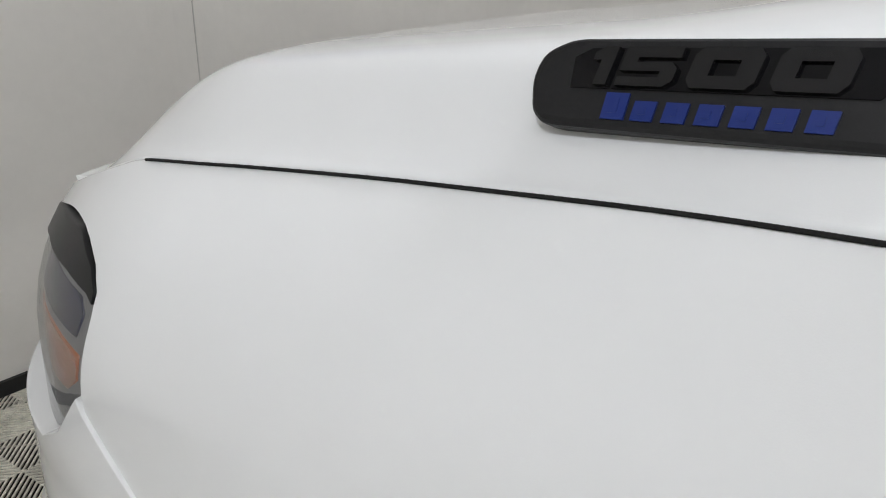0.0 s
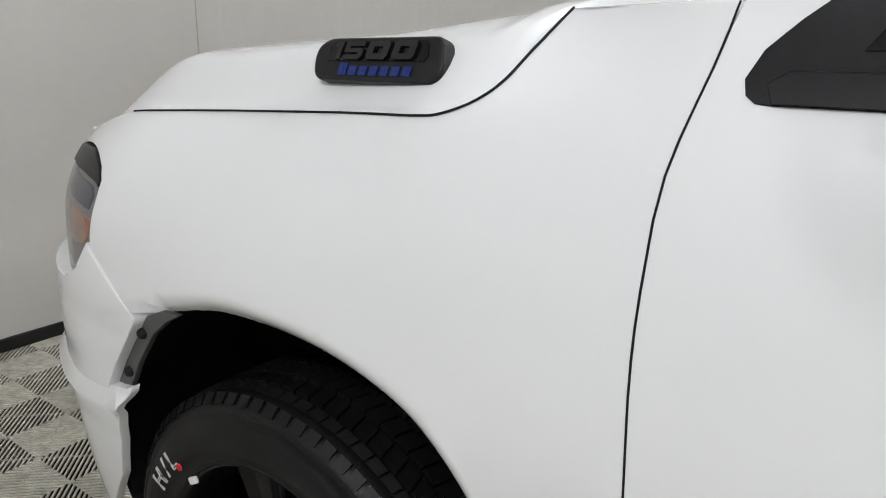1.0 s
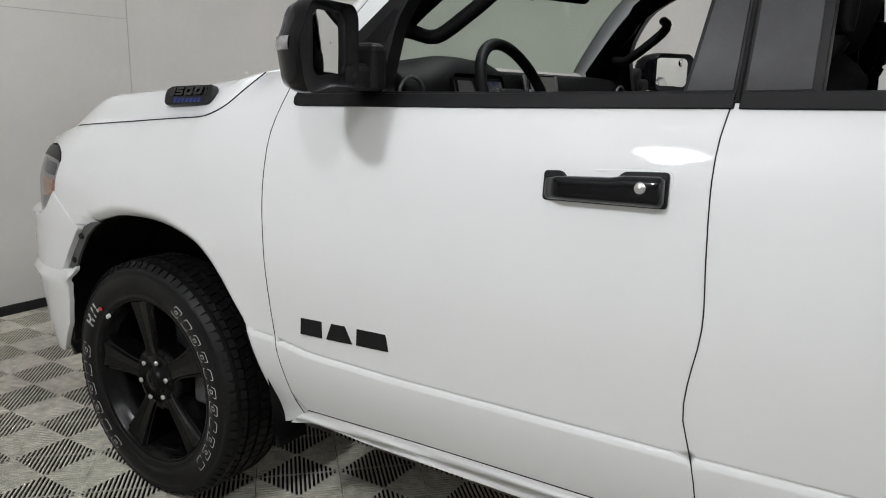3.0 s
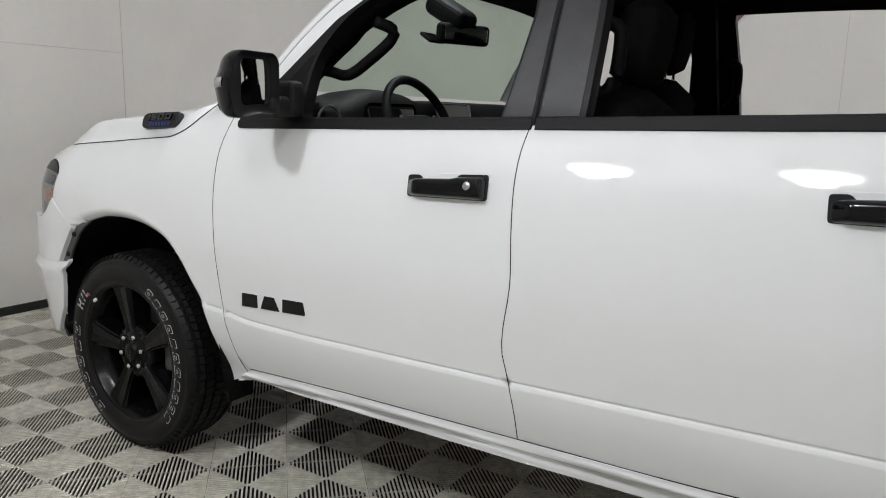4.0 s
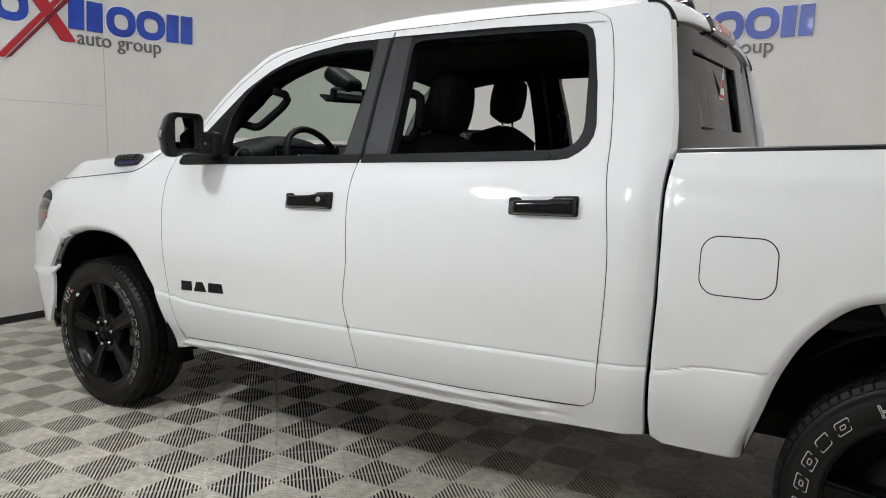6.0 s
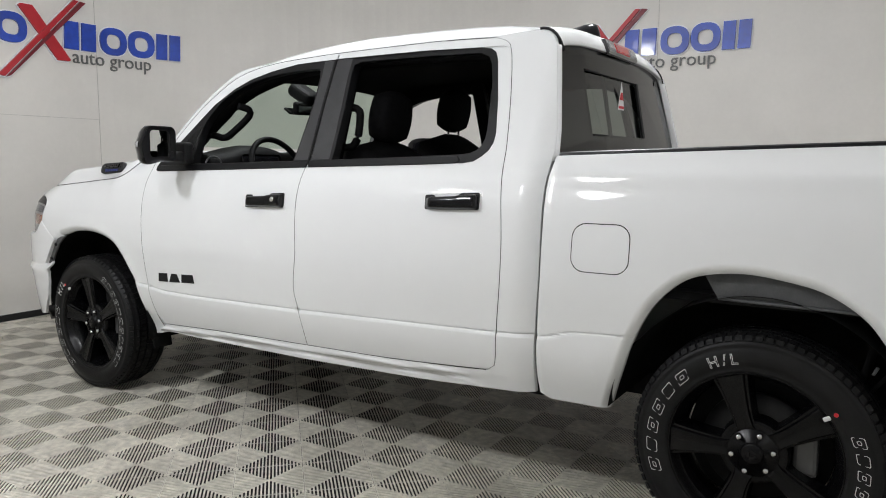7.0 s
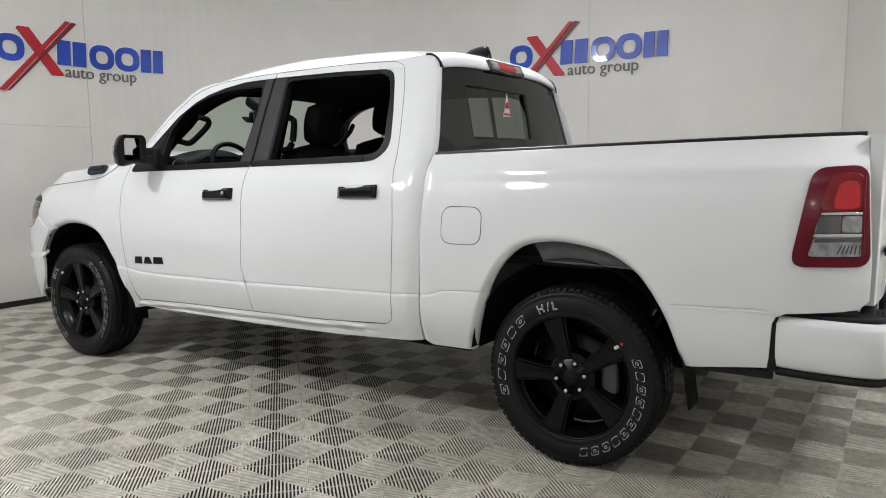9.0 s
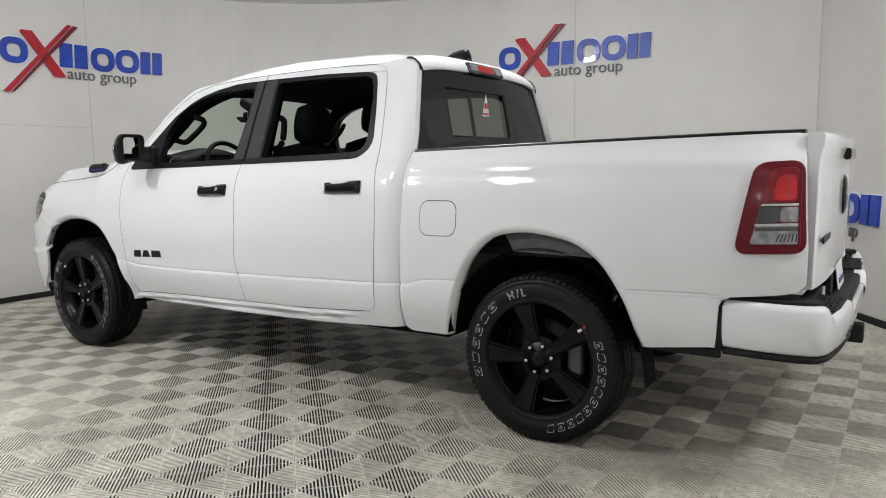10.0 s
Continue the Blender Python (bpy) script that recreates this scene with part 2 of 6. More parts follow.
def wall_path():
    """Plan of the inner wall faces from behind the truck's nose round to its tail."""
    pts = [(WALL_X, -6.5)]
    pts += [(WALL_X, y) for y in (-4.0, -2.0, 0.0, 0.7)]
    pts.append((WALL_X, WALL_Y - CORNER))
    for k in range(1, 41):
        a = radians(90 * k / 40)
        pts.append((WALL_X + CORNER * (1 - math.cos(a)), WALL_Y - CORNER + CORNER * math.sin(a)))
    pts += [(2.0, WALL_Y), CHAMFER, (CHAMFER[0] + 1.692, CHAMFER[1] - 2.478), (7.4, -0.6), (7.4, -6.5)]
    return [Vector(p) for p in pts]


PATHW = wall_path()
ARC = [0.0]
for p, q in zip(PATHW, PATHW[1:]):
    ARC.append(ARC[-1] + (q - p).length)


def on_wall(s):
    """Point, tangent and inward normal of the wall at arc length s."""
    i = max(0, min(len(PATHW) - 2, next((k for k in range(len(ARC) - 1) if ARC[k + 1] >= s), len(ARC) - 2)))
    t = (PATHW[i + 1] - PATHW[i]).normalized()
    p = PATHW[i] + t * (s - ARC[i])
    return p, t, Vector((t.y, -t.x))


def arc_at(x, y):
    return min((s * 0.01 for s in range(int(ARC[-1] * 100))), key=lambda s: (on_wall(s)[0] - Vector((x, y))).length)


def wall_strip(name, i0, i1, z0, z1, material, thick, label="", kind="structure", category="wall", off=0.0):
    bm = bmesh.new()
    rows = [[], [], [], []]
    for i in range(i0, i1 + 1):
        a = PATHW[max(i - 1, 0)] if i > 0 else PATHW[i]
        b = PATHW[min(i + 1, len(PATHW) - 1)]
        t = (b - a).normalized()
        if i == i0:
            t = (PATHW[i + 1] - PATHW[i]).normalized()
        if i == i1:
            t = (PATHW[i] - PATHW[i - 1]).normalized()
        n = Vector((t.y, -t.x))
        pi, po = PATHW[i] + n * off, PATHW[i] - n * thick
        for r, (p, z) in zip(rows, ((pi, z0), (pi, z1), (po, z1), (po, z0))):
            r.append((p.x, p.y, z))
    grid(bm, rows + [rows[0]])
    return tagged(part(name, bm, material), label, category, kind=kind)


N = len(PATHW)
wall_strip("wall_west", 0, 5, 0, CEIL, WALL, 0.12, "off-white painted booth wall panel with faint seams")
wall_strip("wall_corner", 5, 45, 0, CEIL, WALL, 0.12, "curved off-white booth wall joining two sides")
wall_strip("wall_north", 45, N - 4, 0, CEIL, WALL, 0.12, "off-white painted booth wall behind the truck")
wall_strip("wall_east", N - 4, N - 1, 0, CEIL, WALL, 0.12, "off-white angled booth wall beyond the tailgate")
bm = bmesh.new()
box(bm, (2.5, -5.26, CEIL / 2), (10.0, 0.12, CEIL))
tagged(part("wall_south", bm, SOUTHWALL), "white booth wall facing the truck's side", "wall", kind="structure")
for nm, a, b in (("baseboard", 0, 5), ("baseboard", 5, 45), ("baseboard", 45, N - 4), ("baseboard", N - 4, N - 1)):
    wall_strip(nm, a, b, 0.0, 0.055, BASEB, -0.001, "black rubber baseboard along the booth wall", category="baseboard", off=0.018)
bm = bmesh.new()
box(bm, (2.5, -1.0, CEIL + 0.06), (10.4, 11.6, 0.12))
tagged(part("ceiling", bm, CEILM), "white painted ceiling with round lamps", "ceiling", kind="structure")


def seam_line(s, z0=0.06, z1=CEIL):
    p, t, n = on_wall(s)
    bm = bmesh.new()
    box(bm, (p.x + n.x * 0.001, p.y + n.y * 0.001, (z0 + z1) / 2), (0.004, 0.005, z1 - z0), rot=(0, 0, math.degrees(math.atan2(t.y, t.x))))
    tagged(part("wall_seam", bm, SEAM), "thin vertical joint between two wall panels", "seam", kind="structure")


def seam_level(s0, s1, z):
    bm = bmesh.new()
    steps = max(1, int((s1 - s0) / 0.1))
    rows = [[], [], []]
    for k in range(steps + 1):
        p, t, n = on_wall(s0 + (s1 - s0) * k / steps)
        for r, (d, dz) in zip(rows, ((0.0, -0.0025), (0.0016, 0), (0.0, 0.0025))):
            r.append((p.x + n.x * d, p.y + n.y * d, z + dz))
    grid(bm, rows)
    tagged(part("wall_seam", bm, SEAM), "thin level joint between two wall panels", "seam", kind="structure")


S_SEAM = arc_at(WALL_X, 1.66)
seam_line(S_SEAM)
seam_line(S_SEAM - 2.44)
seam_line(arc_at(2.02, WALL_Y))
seam_line(arc_at(4.35, WALL_Y))
seam_level(S_SEAM - 2.44, S_SEAM, 1.74)


# ---- wall signs ----
def sign(s0, dz, label):
    """Raised wall sign: a red crossing mark, blue ring and block shapes with white edges, grey words below."""
    p0, t0, n0 = on_wall(s0 + 0.85)
    root = thing("wall_sign", (p0.x, p0.y, 2.05 + dz), label, "sign")

    def lay(name, material, polys, depth, base, lab=""):
        """Outlines (outer, inner or None) in sign coordinates, bent onto the wall."""
        bm = bmesh.new()
        for outer, inner in polys:
            def at(u, v, d):
                p, t, n = on_wall(s0 + u)
                return (p.x + n.x * d, p.y + n.y * d, v + dz)
            if inner is None:
                b = [bm.verts.new(at(u, v, base + depth)) for u, v in outer]
                c = [bm.verts.new(at(u, v, base)) for u, v in outer]
                bm.faces.new(b)
                for i in range(len(b)):
                    j = (i + 1) % len(b)
                    bm.faces.new((b[i], b[j], c[j], c[i]))
            else:
                rings = [[bm.verts.new(at(u, v, d)) for u, v in o] for o, d in ((outer, base), (outer, base + depth), (inner, base + depth), (inner, base))]
                for p_, q_ in zip(rings, rings[1:]):
                    for i in range(len(p_)):
                        j = (i + 1) % len(p_)
                        bm.faces.new((p_[i], p_[j], q_[j], q_[i]))
        return part(name, bm, material, root, lab)

    def ring(cu, cv, w, h, k):
        n = 28
        o = []
        for i in range(n):
            a = 2 * math.pi * i / n
            e = 2 / 2.5
            c, s = math.cos(a), math.sin(a)
            o.append((cu + math.copysign(abs(c) ** e, c) * w / 2, cv + math.copysign(abs(s) ** e, s) * h / 2))
        return o, [(cu + (u - cu) * (1 - 2 * k / w), cv + (v - cv) * (1 - 2 * k / h)) for u, v in o]

    def grow(poly, d):
        cu = sum(u for u, v in poly) / len(poly)
        cv = sum(v for u, v in poly) / len(poly)
        out = []
        for i, (u, v) in enumerate(poly):
            (a, b), (c, e) = poly[i - 1], poly[(i + 1) % len(poly)]
            n1 = Vector((v - b, a - u)).normalized()
            n2 = Vector((e - v, u - c)).normalized()
            n = (n1 + n2)
            n = n.normalized() if n.length > 1e-6 else n1
            if n.dot(Vector((u - cu, v - cv))) < 0:
                n = -n
            out.append((u + n.x * d, v + n.y * d))
        return out

    rings = [ring(0.135, 2.46, 0.265, 0.25, 0.062), ring(1.058, 2.462, 0.255, 0.25, 0.060), ring(1.328, 2.468, 0.255, 0.25, 0.060)]
    for o, i in rings:
        lay("ring_shape", SIGNBLUE, [(o, i)], 0.022, 0.012, "glossy blue ring")
        lay("white_edge", SIGNEDGE, [(grow(o, 0.012), [(2 * 0 + u, v) for u, v in i])], 0.010, 0.002)
    # plain slanted slabs between the rings
    for u0, w in ((0.592, 0.128), (0.752, 0.132), (1.470, 0.105), (1.600, 0.105)):
        slab = [(u0, 2.346), (u0 + w, 2.346), (u0 + w + 0.008, 2.588), (u0 + 0.010, 2.588)]
        lay("slab_shape", SIGNBLUE, [(slab, None)], 0.022, 0.012, "glossy blue plain slab")
        lay("white_edge", SIGNEDGE, [(grow(slab, 0.012), None)], 0.008, 0.002)
    short = [(0.205, 2.650), (0.222, 2.668), (0.322, 2.668), (0.640, 2.250), (0.628, 2.236), (0.525, 2.236)]
    lay("cross_bar", SIGNRED, [(short, None)], 0.020, 0.014, "red slanted bar")
    lay("white_edge", SIGNEDGE, [(grow(short, 0.012), None)], 0.008, 0.002)
    la = [(0.005, 2.060), (0.060, 2.052), (0.735, 2.770), (0.690, 2.776)]
    lb = [(0.075, 2.050), (0.110, 2.062), (0.800, 2.764), (0.752, 2.772)]
    lay("cross_bar", SIGNRED, [(la, None)], 0.024, 0.018, "red slanted bar")
    lay("cross_bar", SIGNDARK, [(lb, None)], 0.024, 0.018, "dark red slanted bar")
    lay("white_edge", SIGNEDGE, [(grow([la[0], lb[0], lb[1], lb[2], la[3]], 0.012), None)], 0.016, 0.002)
    me = text_mesh("auto group", 0.155, 0.005)
    xs = [v.co.x for v in me.vertices]
    k = 0.75 / (max(xs) - min(xs))
    for v in me.vertices:
        p, t, n = on_wall(s0 + 0.67 + (v.co.x - min(xs)) * k)
        d = 0.012 + v.co.z
        v.co = (p.x + n.x * d, p.y + n.y * d, 2.232 + dz + v.co.y * k * 1.0)
    link("lettering", me, SIGNGREY, root, "grey raised letters")
    return root


sign(arc_at(WALL_X, 0.76), 0.0, "raised red, blue and grey dealership sign on the booth wall")
sign(arc_at(1.118, WALL_Y), 0.0, "raised red, blue and grey dealership sign above the truck bed")
sign(arc_at(4.779, 3.821) - 1.468, -1.565, "low red, blue and grey dealership sign beyond the tailgate")


# ---- lamps ----
def ceiling_or_fill_lamp(x, y, watts):
    e = thing("ceiling_or_fill_lamp", (x, y, CEIL), "round white hanging ceiling or added fill lamp, switched on", "lamp", group="ceiling lamps")
    low = CEIL - 0.20
    bm = bmesh.new()
    lathe(bm, [(0.01, 0.06), (0.10, 0.06), (0.19, 0.02), (0.225, -0.01), (0.225, -0.03), (0.21, -0.035), (0.205, -0.02)], 40, Matrix.Translation((x, y, low)) @ pose(0, 0, 0, 90, 0, 0))
    part("housing", bm, LAMPBODY, e, smooth=True)
    bm = bmesh.new()
    tube(bm, [(x, y, low + 0.05), (x, y, CEIL)], 0.012)
    part("stem", bm, LAMPBODY, e)
    bm = bmesh.new()
    lathe(bm, [(0.205, -0.02), (0.196, -0.045), (0.165, -0.072), (0.11, -0.09), (0.05, -0.097), (0.001, -0.098)], 40, Matrix.Translation((x, y, low)) @ pose(0, 0, 0, 90, 0, 0))
    part("diffuser", bm, LAMPGLOW, e, "glowing white domed diffuser", smooth=True)
    for kind_, share in (("AREA", 0.36), ("POINT", 1.65)):
        la = bpy.data.lights.new("lamp_light", kind_)
        la.energy, la.color = watts * share, (0.95, 0.97, 1.01)
        if kind_ == "AREA":
            la.shape, la.size = "DISK", 0.40
        else:
            la.shadow_soft_size = 0.10
        lo = new("lamp_light", la)
        lo.location = (x, y, low - (0.105 if kind_ == "AREA" else 0.215))
        lo.parent = e
        lo.matrix_parent_inverse = e.matrix_world.inverted()


for lx, ly, lw_ in LAMPS_AND_FILL:
    ceiling_or_fill_lamp(lx, ly, lw_)



# ---- the truck's skin ----
MID = 1.04


def sstep(a, b, x):
    t = np.clip((x - a) / (b - a), 0, 1)
    return t * t * (3 - 2 * t)


def soft(v, xs, ys):
    """Piecewise line with rounded knees."""
    return sum(np.interp(v + d, xs, ys) for d in (-0.03, -0.015, 0, 0.015, 0.03)) / 5


CREASE_X = [-1, .44, .6, .72, 1.0, 1.7, 2.73, 2.92, 2.955, 3.035, 3.22, 4.1, 4.46, 4.50, 5]
CREASE_Z = [.685, .685, .672, .653, .649, .658, .685, .694, .695, .724, .735, .76, .772, .730, .730]


def skin(x, z):
    """Distance inboard of the truck's side line at station x and height z."""
    x, z = np.asarray(x, float), np.asarray(z, float)
    zc = soft(x, CREASE_X, CREASE_Z)
    up = soft(z, [.60, .80, .9, 1.0, 1.1, 1.16, 1.2, 1.25, 1.3, 1.36, 1.42, 1.6, 1.8, 2.0], [.016, -.004, -.011, -.006, .006, .018, .029, .047, .069, .105, .130, .203, .292, .39])
    nose = soft(z, [.6, .8, 1.0, 1.1, 1.16, 1.2, 1.254, 1.30, 1.39, 1.5], [-.010, -.012, -.006, .006, .020, .033, .056, .10, .25, .5])
    k = (1 - sstep(.3, .6, x)) * (z > 1.0)
    up = up * (1 - k) + k * nose
    k = (1 - sstep(-.25, .05, x)) * (z <= 1.0)
    up = up * (1 - k) + k * nose
    lo = soft(z, [.30, .42, .46, .5, .55, .6, .66, .8], [.09, .08, .067, .048, .029, .014, .003, .001])
    k = sstep(zc - .007, zc + .008, z)
    y = lo * (1 - k) + up * k + .0045 * np.exp(-((z - zc - .009) / .003) ** 2)
    u = np.clip(-.33 - .045 * (1 - sstep(.885, .905, z)) - x, 0, None)
    y = y + .93 * u ** 2 + 3.4 * u ** 6
    y = y + np.clip(z - 1.0, 0, None) ** 2 * soft(x, [-.9, -.6, -.3, -.1, 0, .1, .2, .29], [3.3, 2.7, 2.05, 1.5, 1.12, .8, .42, 0])
    y = y + .95 * np.clip(x - 4.45, 0, None) ** 2
    y = y - .010 * np.clip(1 - np.abs(z - 1.308) / .07, 0, 1) * (x > 2.92)
    mid = np.interp(z, [.46, .54, .738, .925, 1.104, 1.25, 1.38], [.893, .895, .905, .917, .917, .911, .922]) + 2.0
    y = y + np.where((x > 2.80) & (x < mid), (2.9 + .4 * sstep(1.30, 1.42, z)) * np.clip(x - 2.80, 0, None) ** 2, 0)
    y = y + np.where(x >= mid, 9.0 * np.clip(mid + .030 - x, 0, None) ** 2, 0)
    for wx in (0, 3.672):
        r = np.hypot(x - wx, z - .40)
        y = y - .006 * np.exp(-((r - .56) / .06) ** 2) * sstep(.45, .7, z)
    return y


def skin_normal(x, z):
    e = 0.0015
    dx = (skin(x + e, z) - skin(x - e, z)) / (2 * e)
    dz = (skin(x, z + e) - skin(x, z - e)) / (2 * e)
    n = np.stack([dx, -np.ones_like(dx), dz], -1)
    return n / np.linalg.norm(n, axis=-1, keepdims=True)


def inside(px, pz, poly):
    poly = np.array(poly)
    x1, z1 = poly[:, 0], poly[:, 1]
    x2, z2 = np.roll(x1, -1), np.roll(z1, -1)
    c = np.zeros(len(px), bool)
    for a, b, d, e in zip(x1, z1, x2, z2):
        hit = ((b > pz) != (e > pz)) & (px < (d - a) * (pz - b) / (e - b + 1e-12) + a)
        c ^= hit
    return c


def resample(poly, step):
    out = []
    for (a, b), (c, d) in zip(poly, poly[1:] + poly[:1]):
        n = max(1, int(math.ceil(math.hypot(c - a, d - b) / step)))
        out += [(a + (c - a) * k / n, b + (d - b) * k / n) for k in range(n)]
    return out


def panel(name, outline, material, parent, label="", holes=(), off=0.0, lip=0.022, step=0.028, far=False, surf=skin, norm=skin_normal, extra=(), crease=False):
    """A sheet of body skin cut to an outline in (x, z), bent to the body's shape, with turned-in edges."""
    from mathutils.geometry import delaunay_2d_cdt
    loops = [resample(list(outline), step * 0.7)] + [resample(list(h), step * 0.7) for h in holes]
    pts, edges = [], []
    for lp in loops:
        b = len(pts)
        pts += lp
        edges += [(b + i, b + (i + 1) % len(lp)) for i in range(len(lp))]
    nb = len(pts)
    xs, zs = [p[0] for p in outline], [p[1] for p in outline]
    gx, gz = np.meshgrid(np.arange(min(xs), max(xs), step), np.arange(min(zs), max(zs), step))
    gx, gz = gx.ravel(), gz.ravel()
    for ex, ez in extra:
        gx = np.append(gx, ex)
        gz = np.append(gz, ez)
    if off == 0.0 and (surf is skin or extra or crease):
        cx = np.arange(min(xs), max(xs), step)
        for d in (-.016, -.008, -.003, .002, .006, .009, .012, .016, .022):
            gx = np.concatenate([gx, cx])
            gz = np.concatenate([gz, soft(cx, CREASE_X, CREASE_Z) + d])
    keep = inside(gx, gz, loops[0])
    for lp in loops[1:]:
        keep &= ~inside(gx, gz, lp)
    allb = np.array(pts)
    for i in np.nonzero(keep)[0]:
        if ((allb[:, 0] - gx[i]) ** 2 + (allb[:, 1] - gz[i]) ** 2).min() > (step * (0.12 if extra else 0.3)) ** 2:
            pts.append((float(gx[i]), float(gz[i])))
    v2, e2, f2, _, _, _ = delaunay_2d_cdt([Vector(p) for p in pts], edges, [], 0, 1e-6)
    P = np.array([(v.x, v.y) for v in v2])
    F = np.array([f for f in f2 if len(f) == 3])
    cen = P[F].mean(1)
    keep = inside(cen[:, 0], cen[:, 1], loops[0])
    for lp in loops[1:]:
        keep &= ~inside(cen[:, 0], cen[:, 1], lp)
    F = F[keep]
    Y = surf(P[:, 0], P[:, 1]) + off
    V = np.stack([P[:, 0], Y, P[:, 1]], 1)
    NRM = norm(P[:, 0], P[:, 1])
    a, b, c = V[F[:, 0]], V[F[:, 1]], V[F[:, 2]]
    flip = np.cross(b - a, c - a)[:, 1] > 0
    F[flip] = F[flip][:, ::-1]
    # edges that belong to one face only form the rim
    cnt = {}
    for f in F:
        for i in range(3):
            e = (int(f[i]), int(f[(i + 1) % 3]))
            cnt[e] = cnt.get(e, 0) + 1
    rim = [e for e in cnt if (e[1], e[0]) not in cnt]
    verts, norms, faces = V.tolist(), NRM.tolist(), [tuple(int(i) for i in f) for f in F]
    # the rim rolls inwards: three further rings of shared vertices
    outw = {}
    for i, j in rim:
        o = np.cross((0, 1, 0), V[j] - V[i])
        o = o / (np.linalg.norm(o) + 1e-9)
        for q in (i, j):
            outw[q] = outw.get(q, 0) + o
    ring = {}
    for q, o in outw.items():
        o = o / (np.linalg.norm(o) + 1e-9)
        ring[q] = len(verts)
        for r, dy, w in ((.0009, .0008, 1.0), (.0016, .0034, 6.0), (.0016, lip, 50.0)):
            verts.append((V[q] + np.array((0, dy, 0)) + o * r).tolist())
            n = NRM[q] + o * w
            norms.append((n / np.linalg.norm(n)).tolist())
    for i, j in rim:
        a_, b_ = ring[i], ring[j]
        faces += [(j, i, a_, b_), (b_, a_, a_ + 1, b_ + 1), (b_ + 1, a_ + 1, a_ + 2, b_ + 2)]
    if far:
        verts = [(x, 2 * MID - y, z) for x, y, z in verts]
        norms = [(x, -y, z) for x, y, z in norms]
        faces = [f[::-1] for f in faces]
    me = bpy.data.meshes.new(name)
    me.from_pydata(verts, [], faces)
    for p in me.polygons:
        p.use_smooth = True
    me.normals_split_custom_set_from_vertices(norms)
    return link(name, me, material, parent, label)


truck = thing("pickup_truck", (1.85, MID, 0.0), "white crew-cab pickup truck with black trim and open windows", "truck")

HOOD_GAP = [(-.70, 1.118), (-.60, 1.150), (-.50, 1.181), (-.436, 1.197), (-.3, 1.210), (-.03, 1.232), (.135, 1.245), (.257, 1.254), (.30, 1.261), (.338, 1.278), (.360, 1.301), (.370, 1.336), (.382, 1.382)]
FD_GAP = [(.600, 1.385), (.592, 1.325), (.574, 1.228), (.573, 1.150), (.575, 1.055), (.584, .940), (.592, .816), (.602, .688), (.618, .579), (.630, .485), (.655, .432)]
MID_GAP = [(1.698, 1.345), (1.688, 1.272), (1.687, 1.193), (1.696, 1.062), (1.704, .930), (1.687, .815), (1.684, .740), (1.706, .655), (1.717, .571), (1.715, .494)]
RD_GAP = [(2.55, 1.866), (2.611, 1.846), (2.645, 1.795), (2.685, 1.616), (2.712, 1.418), (2.720, 1.324), (2.756, 1.094), (2.760, .910), (2.742, .718), (2.734, .600), (2.722, .555), (2.698, .538)]
CAB_GAP = [(2.902, 1.372), (2.899, 1.25), (2.904, 1.104), (2.905, .925), (2.893, .738), (2.881, .542), (2.876, .462)]
ARCH_F = [(.525, .392), (.520, .43), (.506, .555), (.480, .68), (.438, .748), (.391, .818), (.338, .875), (.281, .910), (.177, .940), (.06, .950), (-.06, .943), (-.17, .915)]
ARCH_R = [(3.176, .455), (3.190, .494), (3.235, .623), (3.275, .738), (3.335, .852), (3.413, .936), (3.487, .977), (3.604, .995), (3.717, .987), (3.854, .957), (3.96, .894), (4.022, .820), (4.088, .705), (4.124, .610), (4.150, .519)]
ROOF_GAP = [(.655, 1.400), (.70, 1.462), (.79, 1.575), (.865, 1.655), (.935, 1.714), (1.03, 1.780), (1.16, 1.823), (1.33, 1.848), (1.55, 1.860), (1.70, 1.866), (2.17, 1.874), (2.40, 1.872), (2.55, 1.866)]
G = 0.0023


def shift(pts, dx=0.0, dz=0.0):
    return [(x + dx, z + dz) for x, z in pts]


hood_side = spline(HOOD_GAP, 0.009)
HOOD_LINE = [p for p in hood_side if p[0] < .332]
fd = spline(FD_GAP, 0.03)
mg = spline(MID_GAP, 0.03)
rd = spline(RD_GAP, 0.03)
cg = spline(CAB_GAP, 0.03)
af = spline(ARCH_F, 0.02)
ar = spline(ARCH_R, 0.02)
rg = spline(ROOF_GAP, 0.03)
HL_EDGE = [(-.195, .910), (-.230, .893), (-.252, .887), (-.319, .931), (-.383, .976)]
HL_REAR = [(-.388, .990), (-.384, 1.03), (-.380, 1.070), (-.383, 1.092), (-.405, 1.111), (-.47, 1.132), (-.56, 1.132), (-.69, 1.104)]
fender_outline = shift(hood_side, -G * .5, -G) + shift([(.60, 1.385)] + fd, -G) + [(.56, .398)] + af + HL_EDGE[1:] + spline(HL_REAR, .02)
fd_bottom = [(.664, .468), (1.10, .484), (1.711, .496)]
front_door_outline = (shift(fd[1:-2], G) + spline(fd_bottom, .05) + shift(mg[::-1], -G)
                      + [(1.700, 1.40), (1.696, 1.858)] + shift(rg[::-1], 0, -G)[8:] + [(.606, 1.388)])
front_hole = spline([(.90, 1.336), (1.20, 1.341), (1.605, 1.351)], .05) + [(1.635, 1.62), (1.628, 1.75), (1.618, 1.785)] + spline([(1.60, 1.796), (1.42, 1.792), (1.25, 1.772), (1.12, 1.738), (1.0, 1.678), (.93, 1.60), (.89, 1.52), (.885, 1.44), (.888, 1.36)], .03)
